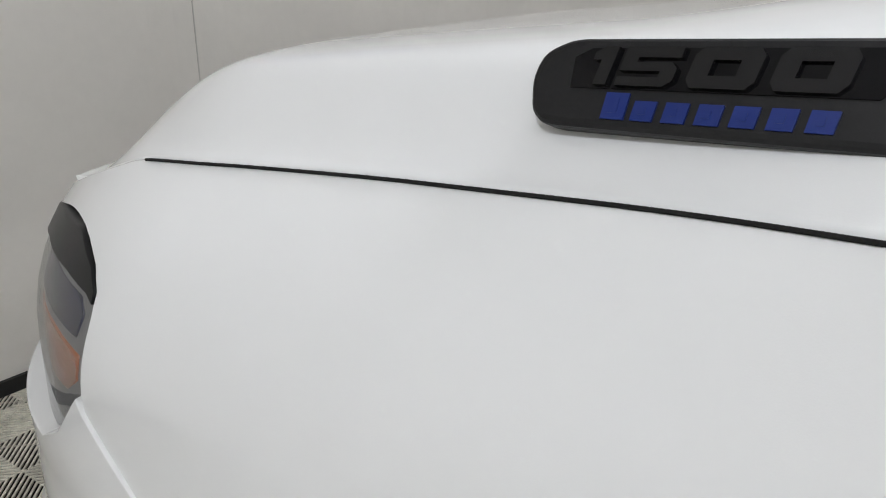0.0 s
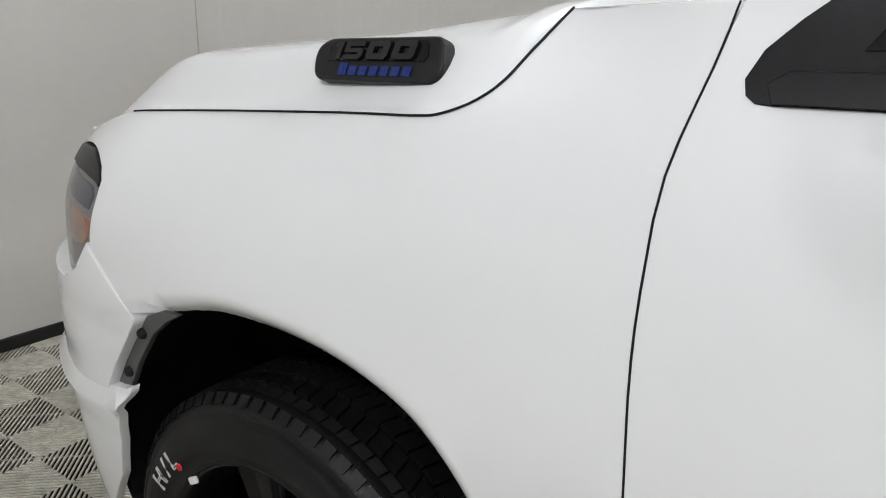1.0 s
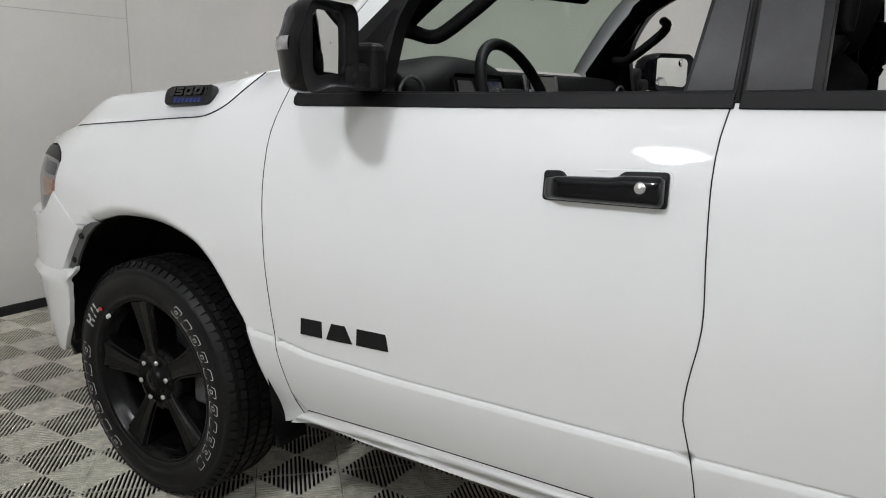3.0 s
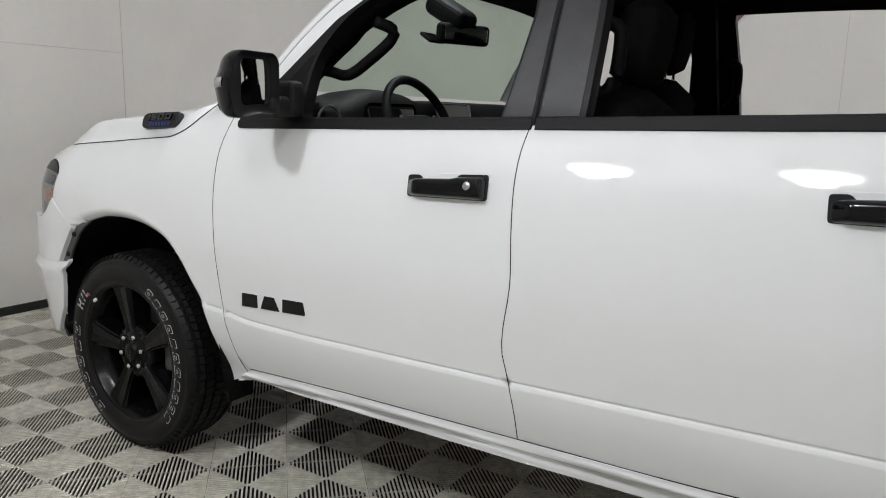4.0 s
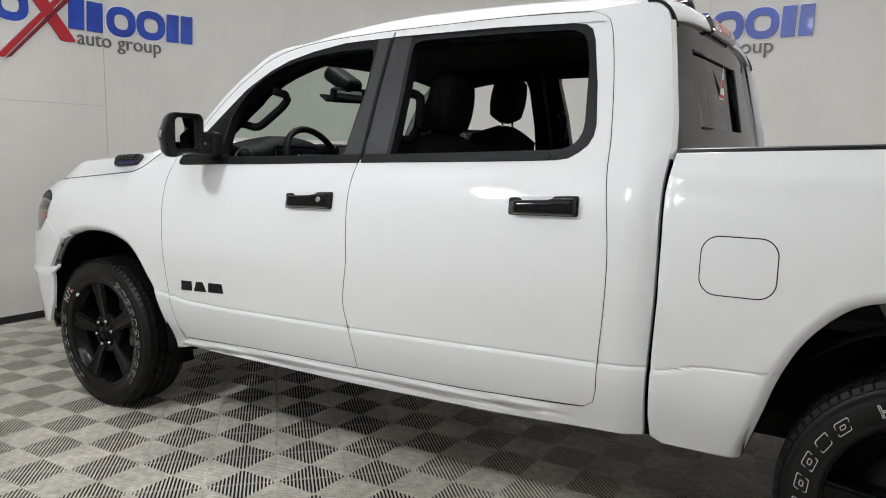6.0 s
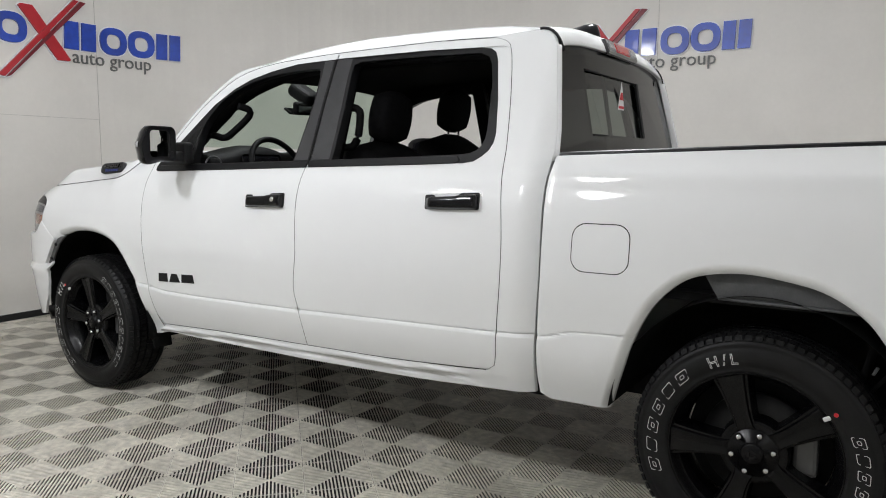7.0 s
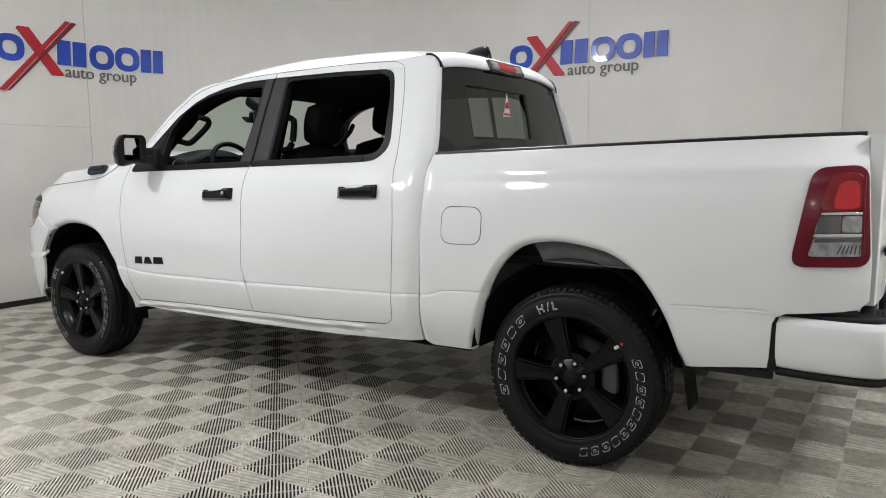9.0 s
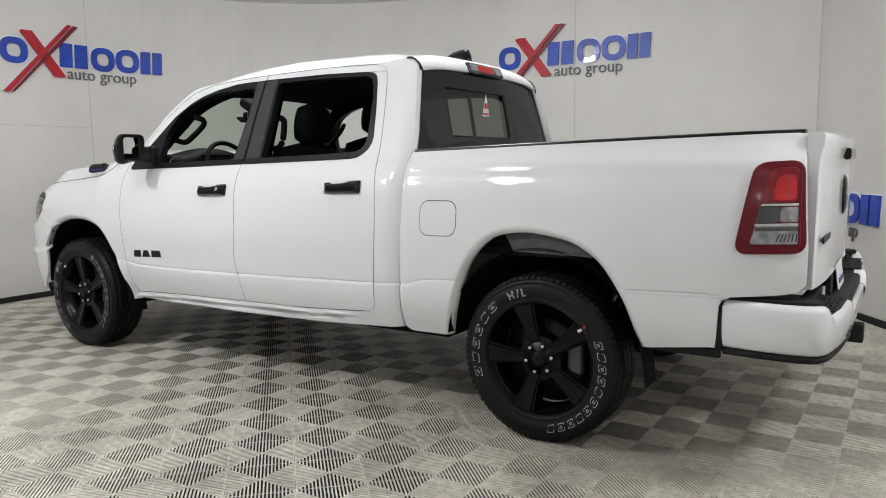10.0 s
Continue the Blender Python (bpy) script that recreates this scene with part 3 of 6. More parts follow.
front_trim = [(.650, 1.297), (1.2, 1.309), (1.700, 1.323), (1.697, 1.834), (1.56, 1.832), (1.45, 1.828), (1.284, 1.802), (1.15, 1.768), (1.05, 1.724), (.932, 1.645), (.84, 1.548), (.76, 1.465), (.70, 1.405), (.658, 1.368), (.634, 1.342), (.624, 1.317), (.628, 1.304), (.637, 1.298)]
rear_hole = [(1.838, 1.356), (2.3, 1.370), (2.52, 1.3775), (2.558, 1.383), (2.584, 1.395), (2.602, 1.414), (2.612, 1.440), (2.613, 1.475), (2.590, 1.67), (2.565, 1.755), (2.545, 1.785), (2.50, 1.804), (2.2, 1.812), (1.86, 1.812), (1.822, 1.800), (1.818, 1.77), (1.833, 1.60)]
rear_trim = [(1.710, 1.323), (2.3, 1.337), (2.53, 1.344), (2.577, 1.351), (2.610, 1.371), (2.636, 1.394), (2.650, 1.424), (2.653, 1.460), (2.630, 1.60), (2.590, 1.760), (2.572, 1.800), (2.545, 1.818), (2.50, 1.826), (2.2, 1.836), (1.707, 1.836)]
rear_door_outline = shift(mg[::-1], G)[::-1] + spline([(1.719, .497), (2.2, .506), (2.68, .533)], .05) + shift(rd[::-1], -G, 0) + [(2.55, 1.862), (2.40, 1.868), (2.17, 1.870), (1.708, 1.862)]
quarter_outline = shift(rd[1:], G) + [(2.688, .528), (2.60, .518), (2.2, .499), (1.70, .490), (1.10, .478), (.672, .461), (.640, .445), (.585, .402), (.664, .418), (1.2, .418), (1.7, .417), (2.34, .430), (2.80, .452)] + cg[::-1] + [(2.904, 1.385), (2.898, 1.48), (2.868, 1.66), (2.848, 1.765), (2.838, 1.81), (2.822, 1.846), (2.795, 1.868), (2.755, 1.877), (2.56, 1.870)]
bed_outline = ([(2.932, 1.370), (3.77, 1.392), (4.722, 1.414), (4.742, 1.402), (4.752, 1.30), (4.776, .968), (4.775, .83), (4.745, .800), (4.70, .792), (4.520, .776), (4.487, .760), (4.474, .735), (4.466, .60), (4.462, .562), (4.168, .522)]
               + ar[::-1] + [(3.168, .452), (2.946, .450), (2.906, .470), (2.904, .540), (2.914, .738), (2.927, .925), (2.926, 1.104), (2.920, 1.25)])

def sill_surf(x, z):
    top = np.interp(x, [.585, 1.1, 1.7, 2.2, 2.7], [.452, .478, .490, .499, .523])
    k = 1 - sstep(2.42, 2.67, x)
    return skin(x, z) - .004 * k - .012 * k * np.exp(-((z - top + .020) / .010) ** 2) + .010 * k * np.exp(-((z - top + .040) / .006) ** 2)


def sill_normal(x, z):
    e = 0.0015
    dx = (sill_surf(x + e, z) - sill_surf(x - e, z)) / (2 * e)
    dz = (sill_surf(x, z + e) - sill_surf(x, z - e)) / (2 * e)
    n = np.stack([dx, -np.ones_like(dx), dz], -1)
    return n / np.linalg.norm(n, axis=-1, keepdims=True)


def rolled(edge):
    """The skin with its edge along a wheel arch rolled inwards, and points that trace the roll."""
    E = np.array(resample(list(edge), .0025)[:-1])
    E = E[: np.argmin(np.hypot(*(E - np.array(edge[-1])).T)) + 1]

    T = np.gradient(E, axis=0)
    N = np.stack([-T[:, 1], T[:, 0]], 1)
    N = N * np.sign((N * (E - E.mean(0))).sum(1))[:, None]

    def surf(x, z):
        x, z = np.asarray(x, float), np.asarray(z, float)
        i = ((x[..., None] - E[:, 0]) ** 2 + (z[..., None] - E[:, 1]) ** 2).argmin(-1)
        vx, vz = x - E[i, 0], z - E[i, 1]
        d = np.copysign(np.hypot(vx, vz), vx * N[i, 0] + vz * N[i, 1])
        return skin(x, z) + .022 * np.clip(1 - d / .034, 0, 1.3) ** 2

    def norm(x, z):
        e = 0.002
        dx = (surf(x + e, z) - surf(x - e, z)) / (2 * e)
        dz = (surf(x, z + e) - surf(x, z - e)) / (2 * e)
        n = np.stack([dx, -np.ones_like(dx), dz], -1)
        return n / np.linalg.norm(n, axis=-1, keepdims=True)
    pts = []
    c = E.mean(0)
    for p, q in zip(E[::8], E[8::8]):
        t = (q - p) / (np.linalg.norm(q - p) + 1e-9)
        n = np.array((-t[1], t[0]))
        n = n if n.dot(p - c) > 0 else -n
        pts += [tuple(p + n * k) for k in (.005, .010, .016, .024, .034)]
    return dict(surf=surf, norm=norm, extra=pts)


ROLL_F, ROLL_R = rolled(af), rolled(ar)
for side in (False, True):
    fender = panel("fender", fender_outline, WHITE, truck, "white front fender", far=side, **ROLL_F)
    fdoor = panel("door", front_door_outline, WHITE, truck, "white front door with an open window", holes=[front_trim], far=side)
    rdoor = panel("door", rear_door_outline, WHITE, truck, "white rear door with an open window", holes=[rear_trim], far=side)
    panel("window_trim", front_trim, TRIM, fdoor, "satin black window frame", holes=[front_hole], off=-0.003, lip=0.05, far=side)
    panel("quarter_sail", [(.712, 1.345), (.862, 1.349), (.866, 1.40), (.872, 1.47), (.884, 1.53), (.872, 1.535), (.80, 1.455), (.74, 1.388)], GLOSS, fdoor, "gloss black corner panel ahead of the window", off=-.005, lip=.004, far=side)
    panel("belt_strip", [(.652, 1.299), (1.2, 1.311), (1.698, 1.325), (1.698, 1.350), (1.2, 1.338), (.66, 1.325), (.645, 1.314)], TRIM, fdoor, "satin black belt strip", off=-.008, lip=.006, far=side)
    panel("belt_strip", [(1.712, 1.325), (2.3, 1.339), (2.50, 1.3455), (2.515, 1.357), (2.50, 1.371), (2.3, 1.366), (1.712, 1.352)], TRIM, rdoor, "satin black belt strip", off=-.008, lip=.006, far=side)
    panel("window_trim", rear_trim, TRIM, rdoor, "satin black window frame", holes=[rear_hole], off=-0.003, lip=0.05, far=side)
    panel("pillar_film", [(1.612, 1.354), (1.693, 1.356), (1.691, 1.828), (1.632, 1.827), (1.640, 1.75), (1.644, 1.62)], APPLIQUE, fdoor, "satin dark grey pillar film", off=-.0055, lip=.003, far=side)
    panel("pillar_film", [(1.716, 1.356), (1.822, 1.360), (1.816, 1.60), (1.802, 1.77), (1.802, 1.829), (1.713, 1.829)], APPLIQUE, rdoor, "satin dark grey pillar film", off=-.0055, lip=.003, far=side)
    panel("cab_quarter", quarter_outline, WHITE, truck, "white cab rear quarter panel with a ridged sill", step=.014, far=side, surf=sill_surf, norm=sill_normal, crease=True)
    panel("bed_side", bed_outline, WHITE, truck, "white truck bed side", far=side, **ROLL_R)


def edge3(x, z, far=False):
    y = float(skin(x, z))
    return Vector((x, 2 * MID - y if far else y, z))


# dark shut lines between the panels
for side in (False, True):
    for pts in (fd, mg, rd, spline([(.664, .465), (1.10, .481), (1.711, .493), (2.2, .5025), (2.68, .529)], .05), rg):
        bm = bmesh.new()
        tube(bm, [edge3(x, z, side) + Vector((0, -.0008 if side else .0008, 0)) for x, z in pts], .0012, 6)
        part("shut_line", bm, GAP, truck, "dark shut line between two panels")

    bm = bmesh.new()
    tube(bm, [edge3(x, z, side) + Vector((0, .003 if side else -.003, 0)) for x, z in ((1.7045, 1.334), (1.704, 1.50), (1.703, 1.66), (1.702, 1.834))], .0052, 6)
    part("pillar_gap", bm, GAP, truck, "dark gap between the two door frames")


# hood with a raised centre, roof, windshield
def hood_point(x, v):
    """v: 0 at the side gap, 1 at the centre line."""
    i = np.interp(x, [p[0] for p in HOOD_LINE], [p[1] for p in HOOD_LINE])
    z0 = float(i)
    y0 = float(skin(x, z0)) + 0.004
    k = float(sstep(-.68, -.36, x))
    prof_y = [0, .012, .034, .052, .068, .11, .2, .5, .98]
    k2 = float(sstep(0, .28, x))
    prof_z = [a + (b - a) * k2 for a, b in zip([0, .006, .022, .068, .092, .104, .113, .125, .14], [0, .010, .028, .058, .084, .102, .126, .145, .155])]
    d = v * (MID - y0)
    zz = float(soft(d, prof_y, prof_z)) - float(soft(0.0, prof_y, prof_z)) * (1 - v)
    drop = .10 * float(np.clip((-.62 - x) / .25, 0, 1)) ** 2
    return Vector((x, y0 + d, z0 + zz * (0.30 + 0.70 * k) - drop))


def hood_rear(d):
    return float(np.interp(d, [0, .008, .02, .045, .11, .185, .4, 1.0], [.285, .305, .338, .358, .366, .378, .372, .36]))


bm = bmesh.new()
rows = []
dl = [0, .006, .014, .024, .036, .05, .064, .074, .084, .094, .104, .116, .13, .15, .18, .22, .30, .42, .58, .78]
for d in dl:
    xr = hood_rear(d)
    xf = -.64 - .24 * (1 - (1 - min(d / .9, 1)) ** 2.2) + .02
    rows.append([])
    for k in range(61):
        x = xf + (xr - xf) * k / 60
        y0 = float(skin(max(x, -.60), float(np.interp(x, [p[0] for p in HOOD_LINE], [p[1] for p in HOOD_LINE]))))
        v = d / (MID - y0)
        p = hood_point(max(x, -.60), v)
        p.x = x
        p.z -= .22 * max(0, -.62 - x) ** 1.2 + .8 * max(0, -.52 - x) ** 1.3 * min(1, d / .15)
        rows[-1].append(p)
    rows[-1].append(rows[-1][-1] + Vector((.003, 0, -.014)))
    rows[-1].append(rows[-1][-2] + Vector((.002, 0, -.036)))
rows = rows + [[Vector((p.x, 2 * MID - p.y, p.z)) for p in r] for r in rows[::-1]]
first = [p + Vector((0, 0.004, -0.02)) for p in rows[0]]
last = [p + Vector((0, -0.004, -0.02)) for p in rows[-1]]
grid(bm, [first] + rows + [last])
hood = part("hood", bm, WHITE, truck, "white hood with a raised centre", smooth=True)
for side in (False, True):
    bm = bmesh.new()
    tube(bm, [edge3(x, z - G * .5, side) + Vector((0, .0012 if side else -.0012, .001)) for x, z in hood_side if x > -.44], .0017, 6)
    part("hood_gap", bm, GAP, hood, "dark shut line beside the hood")

roof_x = [1.10, 1.16, 1.24, 1.33, 1.45, 1.6, 1.8, 2.0, 2.2, 2.4, 2.55, 2.66, 2.72, 2.762, 2.785, 2.803, 2.817, 2.828, 2.836, 2.842]
bm = bmesh.new()
rows = []
vv = [0, .008, .02, .04, .07, .11, .16, .22, .3, .45, .65, .85, 1.0]
for x in roof_x:
    zg = float(np.interp(x, [p[0] for p in ROOF_GAP] + [2.66, 2.72, 2.762, 2.785, 2.803, 2.818, 2.830, 2.840, 2.848], [p[1] for p in ROOF_GAP] + [1.874, 1.879, 1.881, 1.877, 1.869, 1.855, 1.838, 1.816, 1.790])) + 0.004
    ye = float(skin(x, zg)) if x < 2.70 else .338
    zt = float(np.interp(x, [1.10, 1.25, 1.5, 1.8, 2.1, 2.4, 2.66, 2.72, 2.762, 2.785, 2.803, 2.818, 2.830, 2.840, 2.848], [1.850, 1.916, 1.957, 1.975, 1.977, 1.968, 1.950, 1.942, 1.934, 1.926, 1.915, 1.899, 1.880, 1.856, 1.828]))
    bend = 6.0 if x < 2.6 else 4.0
    r = []
    for v in vv:
        r.append((x + (0.016 * (1 - (1 - v) ** 2) * float(sstep(2.66, 2.80, x)) if x > 2.6 else -0.10 * v * (x < 1.3) * (1.33 - x) / .23), ye + (MID - ye) * v, zg + (zt - zg) * (1 - (1 - v) ** bend)))
    r = [(r[0][0], r[0][1] + .004, r[0][2] - .012)] + r
    rows.append(r + [(p[0], 2 * MID - p[1], p[2]) for p in r[::-1]])
rows.append([(x - .004, y, z - .004) for x, y, z in rows[-1]])
rows.append([(x - .030, y, z + .002) for x, y, z in rows[-1]])
grid(bm, rows)
part("roof", bm, WHITE, truck, "white roof panel", smooth=True)

pil = spline(ROOF_GAP[:8], 0.03)
for side in (False, True):
    bm = bmesh.new()
    rows = [[], [], [], []]
    for x, z in pil:
        e = edge3(x - .004, z + .004)
        sink = 1 - .75 * float(sstep(1.02, 1.28, x))
        for r, (dx, dy, dz) in zip(rows, ((.0, .012, -.012), (0, 0, 0), (-.022, .022, .024), (-.032, .062, .030))):
            p = e + Vector((dx, dy, dz * sink))
            r.append((p.x, 2 * MID - p.y, p.z) if side else tuple(p))
    grid(bm, rows)
    part("windshield_pillar", bm, WHITE, truck, smooth=True)

bm = bmesh.new()
rows = []
for x, z in pil[::2] + [pil[-1]]:
    e = edge3(x, z) + Vector((-.034, .058, .026))
    rows.append([(e.x - .16 * (1 - (2 * k / 16 - 1) ** 2), e.y + (2 * MID - 2 * e.y) * k / 16, e.z + .012 * (1 - (2 * k / 16 - 1) ** 2)) for k in range(17)])
grid(bm, rows)
ob = part("windshield", bm, WINDSHIELD, truck, "lightly green windshield glass", smooth=True)
ob.visible_shadow = False
bm = bmesh.new()
grid(bm, [[(x + .34 * 0 - .0, y, z) for y in np.linspace(.24, 2 * MID - .24, 12)] for x, z in ((.33, 1.33), (.40, 1.372), (.50, 1.385), (.60, 1.39))])
part("cowl", bm, PLASTIC, truck, "black plastic cowl below the windshield")

# rear wall of the cab with a sliding tinted window
def cab_back(y, z):
    return 2.918 - (z - 1.38) * 0.175 + 0.03 * (abs(y - MID) / 0.9) ** 2 * -1


def back_grid(y0, y1, z0, z1, off=0.0, taper=0.0, n=10, m=8):
    rows = []
    for i in range(m + 1):
        z = z0 + (z1 - z0) * i / m
        a = y0 + taper * i / m
        b = y1 - taper * i / m
        rows.append([(cab_back(a + (b - a) * k / n, z) + off, a + (b - a) * k / n, z) for k in range(n + 1)])
    return rows


bm = bmesh.new()
grid(bm, back_grid(.20, 2 * MID - .20, .55, 1.380))
part("cab_back", bm, WHITE, truck, "white rear wall of the cab", smooth=True)
for far_side in (False, True):
    bm = bmesh.new()
    rows = []
    for i in range(13):
        z = 1.352 + (1.812 - 1.352) * i / 12
        xo = float(np.interp(z, [1.35, 1.385, 1.48, 1.66, 1.765, 1.81], [2.897, 2.901, 2.895, 2.865, 2.845, 2.835]))
        ya = float(skin(xo, z)) + .001
        yb = .195 + .16 * max(z - 1.375, 0) / .45
        xb = cab_back(yb, z) + .002
        r = []
        for k in range(7):
            f = k / 6
            cx, cy = xo + .034, ya + .026
            r.append((xo * (1 - f) ** 2 + cx * 2 * f * (1 - f) + xb * f * f, ya * (1 - f) ** 2 + cy * 2 * f * (1 - f) + yb * f * f, z))
        rows.append([(x, 2 * MID - y, z_) for x, y, z_ in r] if far_side else r)
    grid(bm, rows)
    part("cab_corner", bm, WHITE, truck, "white rounded rear corner of the cab", smooth=True)
bm = bmesh.new()
grid(bm, back_grid(.20, .56, 1.372, 1.842, .004, 0, 6))
grid(bm, back_grid(1.24, 2 * MID - .20, 1.372, 1.842, .004, 0, 6))
for r in bm.verts:
    k = (r.co.z - 1.372) / .45
    if r.co.y < .64:
        r.co.y += .15 * k * (1 - (r.co.y - .20) / .36)
    if r.co.y > 1.26:
        r.co.y -= .15 * k * ((r.co.y - 1.24) / (.64))
grid(bm, back_grid(.56, 1.24, 1.372, 1.47, .004, 0, 6, 2))
grid(bm, back_grid(.56, 1.24, 1.742, 1.842, .004, 0, 6, 2))
part("rear_window", bm, TINT, truck, "dark tinted rear window with a sliding pane", smooth=True)
bm = bmesh.new()
grid(bm, back_grid(.56, 1.24, 1.47, 1.742, -.006, 0, 6))
part("sliding_pane", bm, TINTLIGHT, truck, "tinted sliding window pane", smooth=True)
bm = bmesh.new()
box(bm, (cab_back(1.235, 1.605) + .006, 1.235, 1.606), (.012, .030, .275), rot=(0, -9.9, 0), bevel=.003)
part("window_channel", bm, PLASTIC, truck, "black sliding window frame")
bm = bmesh.new()
box(bm, (cab_back(.84, 1.605) - .022, .84, 1.606), (.012, .030, .275), rot=(0, -9.9, 0), bevel=.003)
part("window_channel", bm, PLASTIC, truck, "black sliding window frame behind the glass")
for z in (1.466, 1.744):
    bm = bmesh.new()
    box(bm, (cab_back(.90, z) - .004, .90, z), (.010, .66, .010), bevel=.003)
    part("window_channel", bm, PLASTIC, truck, "black sliding window rail")
bm = bmesh.new()
prism(bm, [(-.045, -.06), (.045, -.06), (0, .075)], .001, Matrix.Translation((cab_back(1.0, 1.66) + .004, .985, 1.655)) @ pose(0, 0, 0, 90, 0, 90))
st = part("window_sticker", bm, PAPER, truck, "white triangular sticker with red marks")
bm = bmesh.new()
prism(bm, [(-.026, -.012), (.026, -.012), (.012, .022), (-.012, .022)], .001, Matrix.Translation((cab_back(1.0, 1.66) + .0055, .985, 1.655)) @ pose(0, 0, 0, 90, 0, 90))
prism(bm, [(-.036, -.052), (.036, -.052), (.036, -.040), (-.036, -.040)], .001, Matrix.Translation((cab_back(1.0, 1.66) + .0055, .985, 1.655)) @ pose(0, 0, 0, 90, 0, 90))
part("sticker_print", bm, REDINK, st)

for side in (False, True):
    bm = bmesh.new()
    tube(bm, [(x, 2 * MID - y if side else y, z) for x, y, z in spline([(2.750, .337, 1.887), (2.766, .337, 1.887), (2.787, .336, 1.883), (2.806, .336, 1.873), (2.822, .336, 1.858), (2.835, .336, 1.838), (2.846, .338, 1.812), (2.852, .342, 1.790)], .012)], .004 if side else .0062, 8)
    part("roof_ditch_seal", bm, TRIM, truck, "black seal at the roof's rear corner", smooth=True)

# high brake lamp and roof aerial
bm = bmesh.new()
box(bm, (2.845, MID - .02, 1.874), (.030, .42, .072), rot=(0, -24, 0), bevel=.012, seg=3)
bl = part("brake_lamp", bm, SMOKE, truck, "high brake lamp strip with clear ends")
bm = bmesh.new()
box(bm, (2.855, MID - .03, 1.875), (.022, .20, .050), rot=(0, -24, 0), bevel=.010, seg=3)
part("red_lens", bm, REDLENS, bl, "red lens")
for y in (MID - .17, MID + .13):
    bm = bmesh.new()
    box(bm, (2.855, y, 1.875), (.022, .085, .048), rot=(0, -24, 0), bevel=.010, seg=3)
    part("cargo_lens", bm, CLEARLENS, bl, "clear lens")
bm = bmesh.new()
rows = []
for x, w, h in ((2.50, .004, .004), (2.53, .022, .022), (2.57, .034, .048), (2.61, .038, .070), (2.66, .039, .080), (2.70, .037, .082), (2.722, .030, .074), (2.735, .020, .04), (2.738, .004, .004)):
    rows.append([(x, MID + w * math.cos(radians(a)), 1.940 + h * 1.0 * max(0, math.sin(radians(a))) ** .8) for a in range(0, 181, 18)])
grid(bm, rows)
part("roof_aerial", bm, GLOSS, truck, "black fin aerial", smooth=True)



# ---- nose: headlights, fascia, bumper ----
def tucked(x, z):
    return skin(x, np.maximum(z, .62)) - .012 + np.clip(.66 - z, 0, None) ** 1.5 * .26 - .006 + .022 * sstep(.695, .730, z)


def tucked_normal(x, z):
    e = 0.003
    dx = (tucked(x + e, z) - tucked(x - e, z)) / (2 * e)
    dz = (tucked(x, z + e) - tucked(x, z - e)) / (2 * e)
    n = np.stack([dx, -np.ones_like(dx), dz], -1)
    return n / np.linalg.norm(n, axis=-1, keepdims=True)


def lamp_surf(x, z):
    return skin(x, np.maximum(z, .912))


def fascia_surf(x, z):
    low = np.minimum(z, .86)
    return skin(x, low) + skin(-.25 + 0 * x, z) - skin(-.25 + 0 * x, low)


def normals_of(surf):
    def f(x, z):
        e = 0.003
        dx = (surf(x + e, z) - surf(x - e, z)) / (2 * e)
        dz = (surf(x, z + e) - surf(x, z - e)) / (2 * e)
        n = np.stack([dx, -np.ones_like(dx), dz], -1)
        return n / np.linalg.norm(n, axis=-1, keepdims=True)
    return f


LAMP = dict(surf=lamp_surf, norm=normals_of(lamp_surf))
FASC = dict(surf=fascia_surf, norm=normals_of(fascia_surf))
lamp_rear = spline([(-.500, .905), (-.440, .938), (-.394, .992), (-.388, 1.03), (-.384, 1.066), (-.388, 1.090), (-.410, 1.107), (-.47, 1.126)], .02)
lamp_low = [(-.86, .900), (-.70, .900), (-.58, .900)]
fascia_outline = [(-.2535, .8848), (-.3188, .9288), (-.3840, .973), (-.396, .985), (-.444, .930), (-.502, .899), (-.58, .894), (-.70, .894), (-.86, .894), (-.86, .722), (-.70, .722), (-.55, .722), (-.370, .722), (-.362, .735), (-.329, .784), (-.275, .856)]
bumper_outline = [(-.300, .744), (-.315, .734), (-.345, .728), (-.55, .726), (-.70, .726), (-.86, .728), (-.85, .50), (-.82, .42), (-.70, .40), (-.56, .392), (-.480, .402), (-.385, .529), (-.345, .651), (-.330, .695), (-.306, .730)]
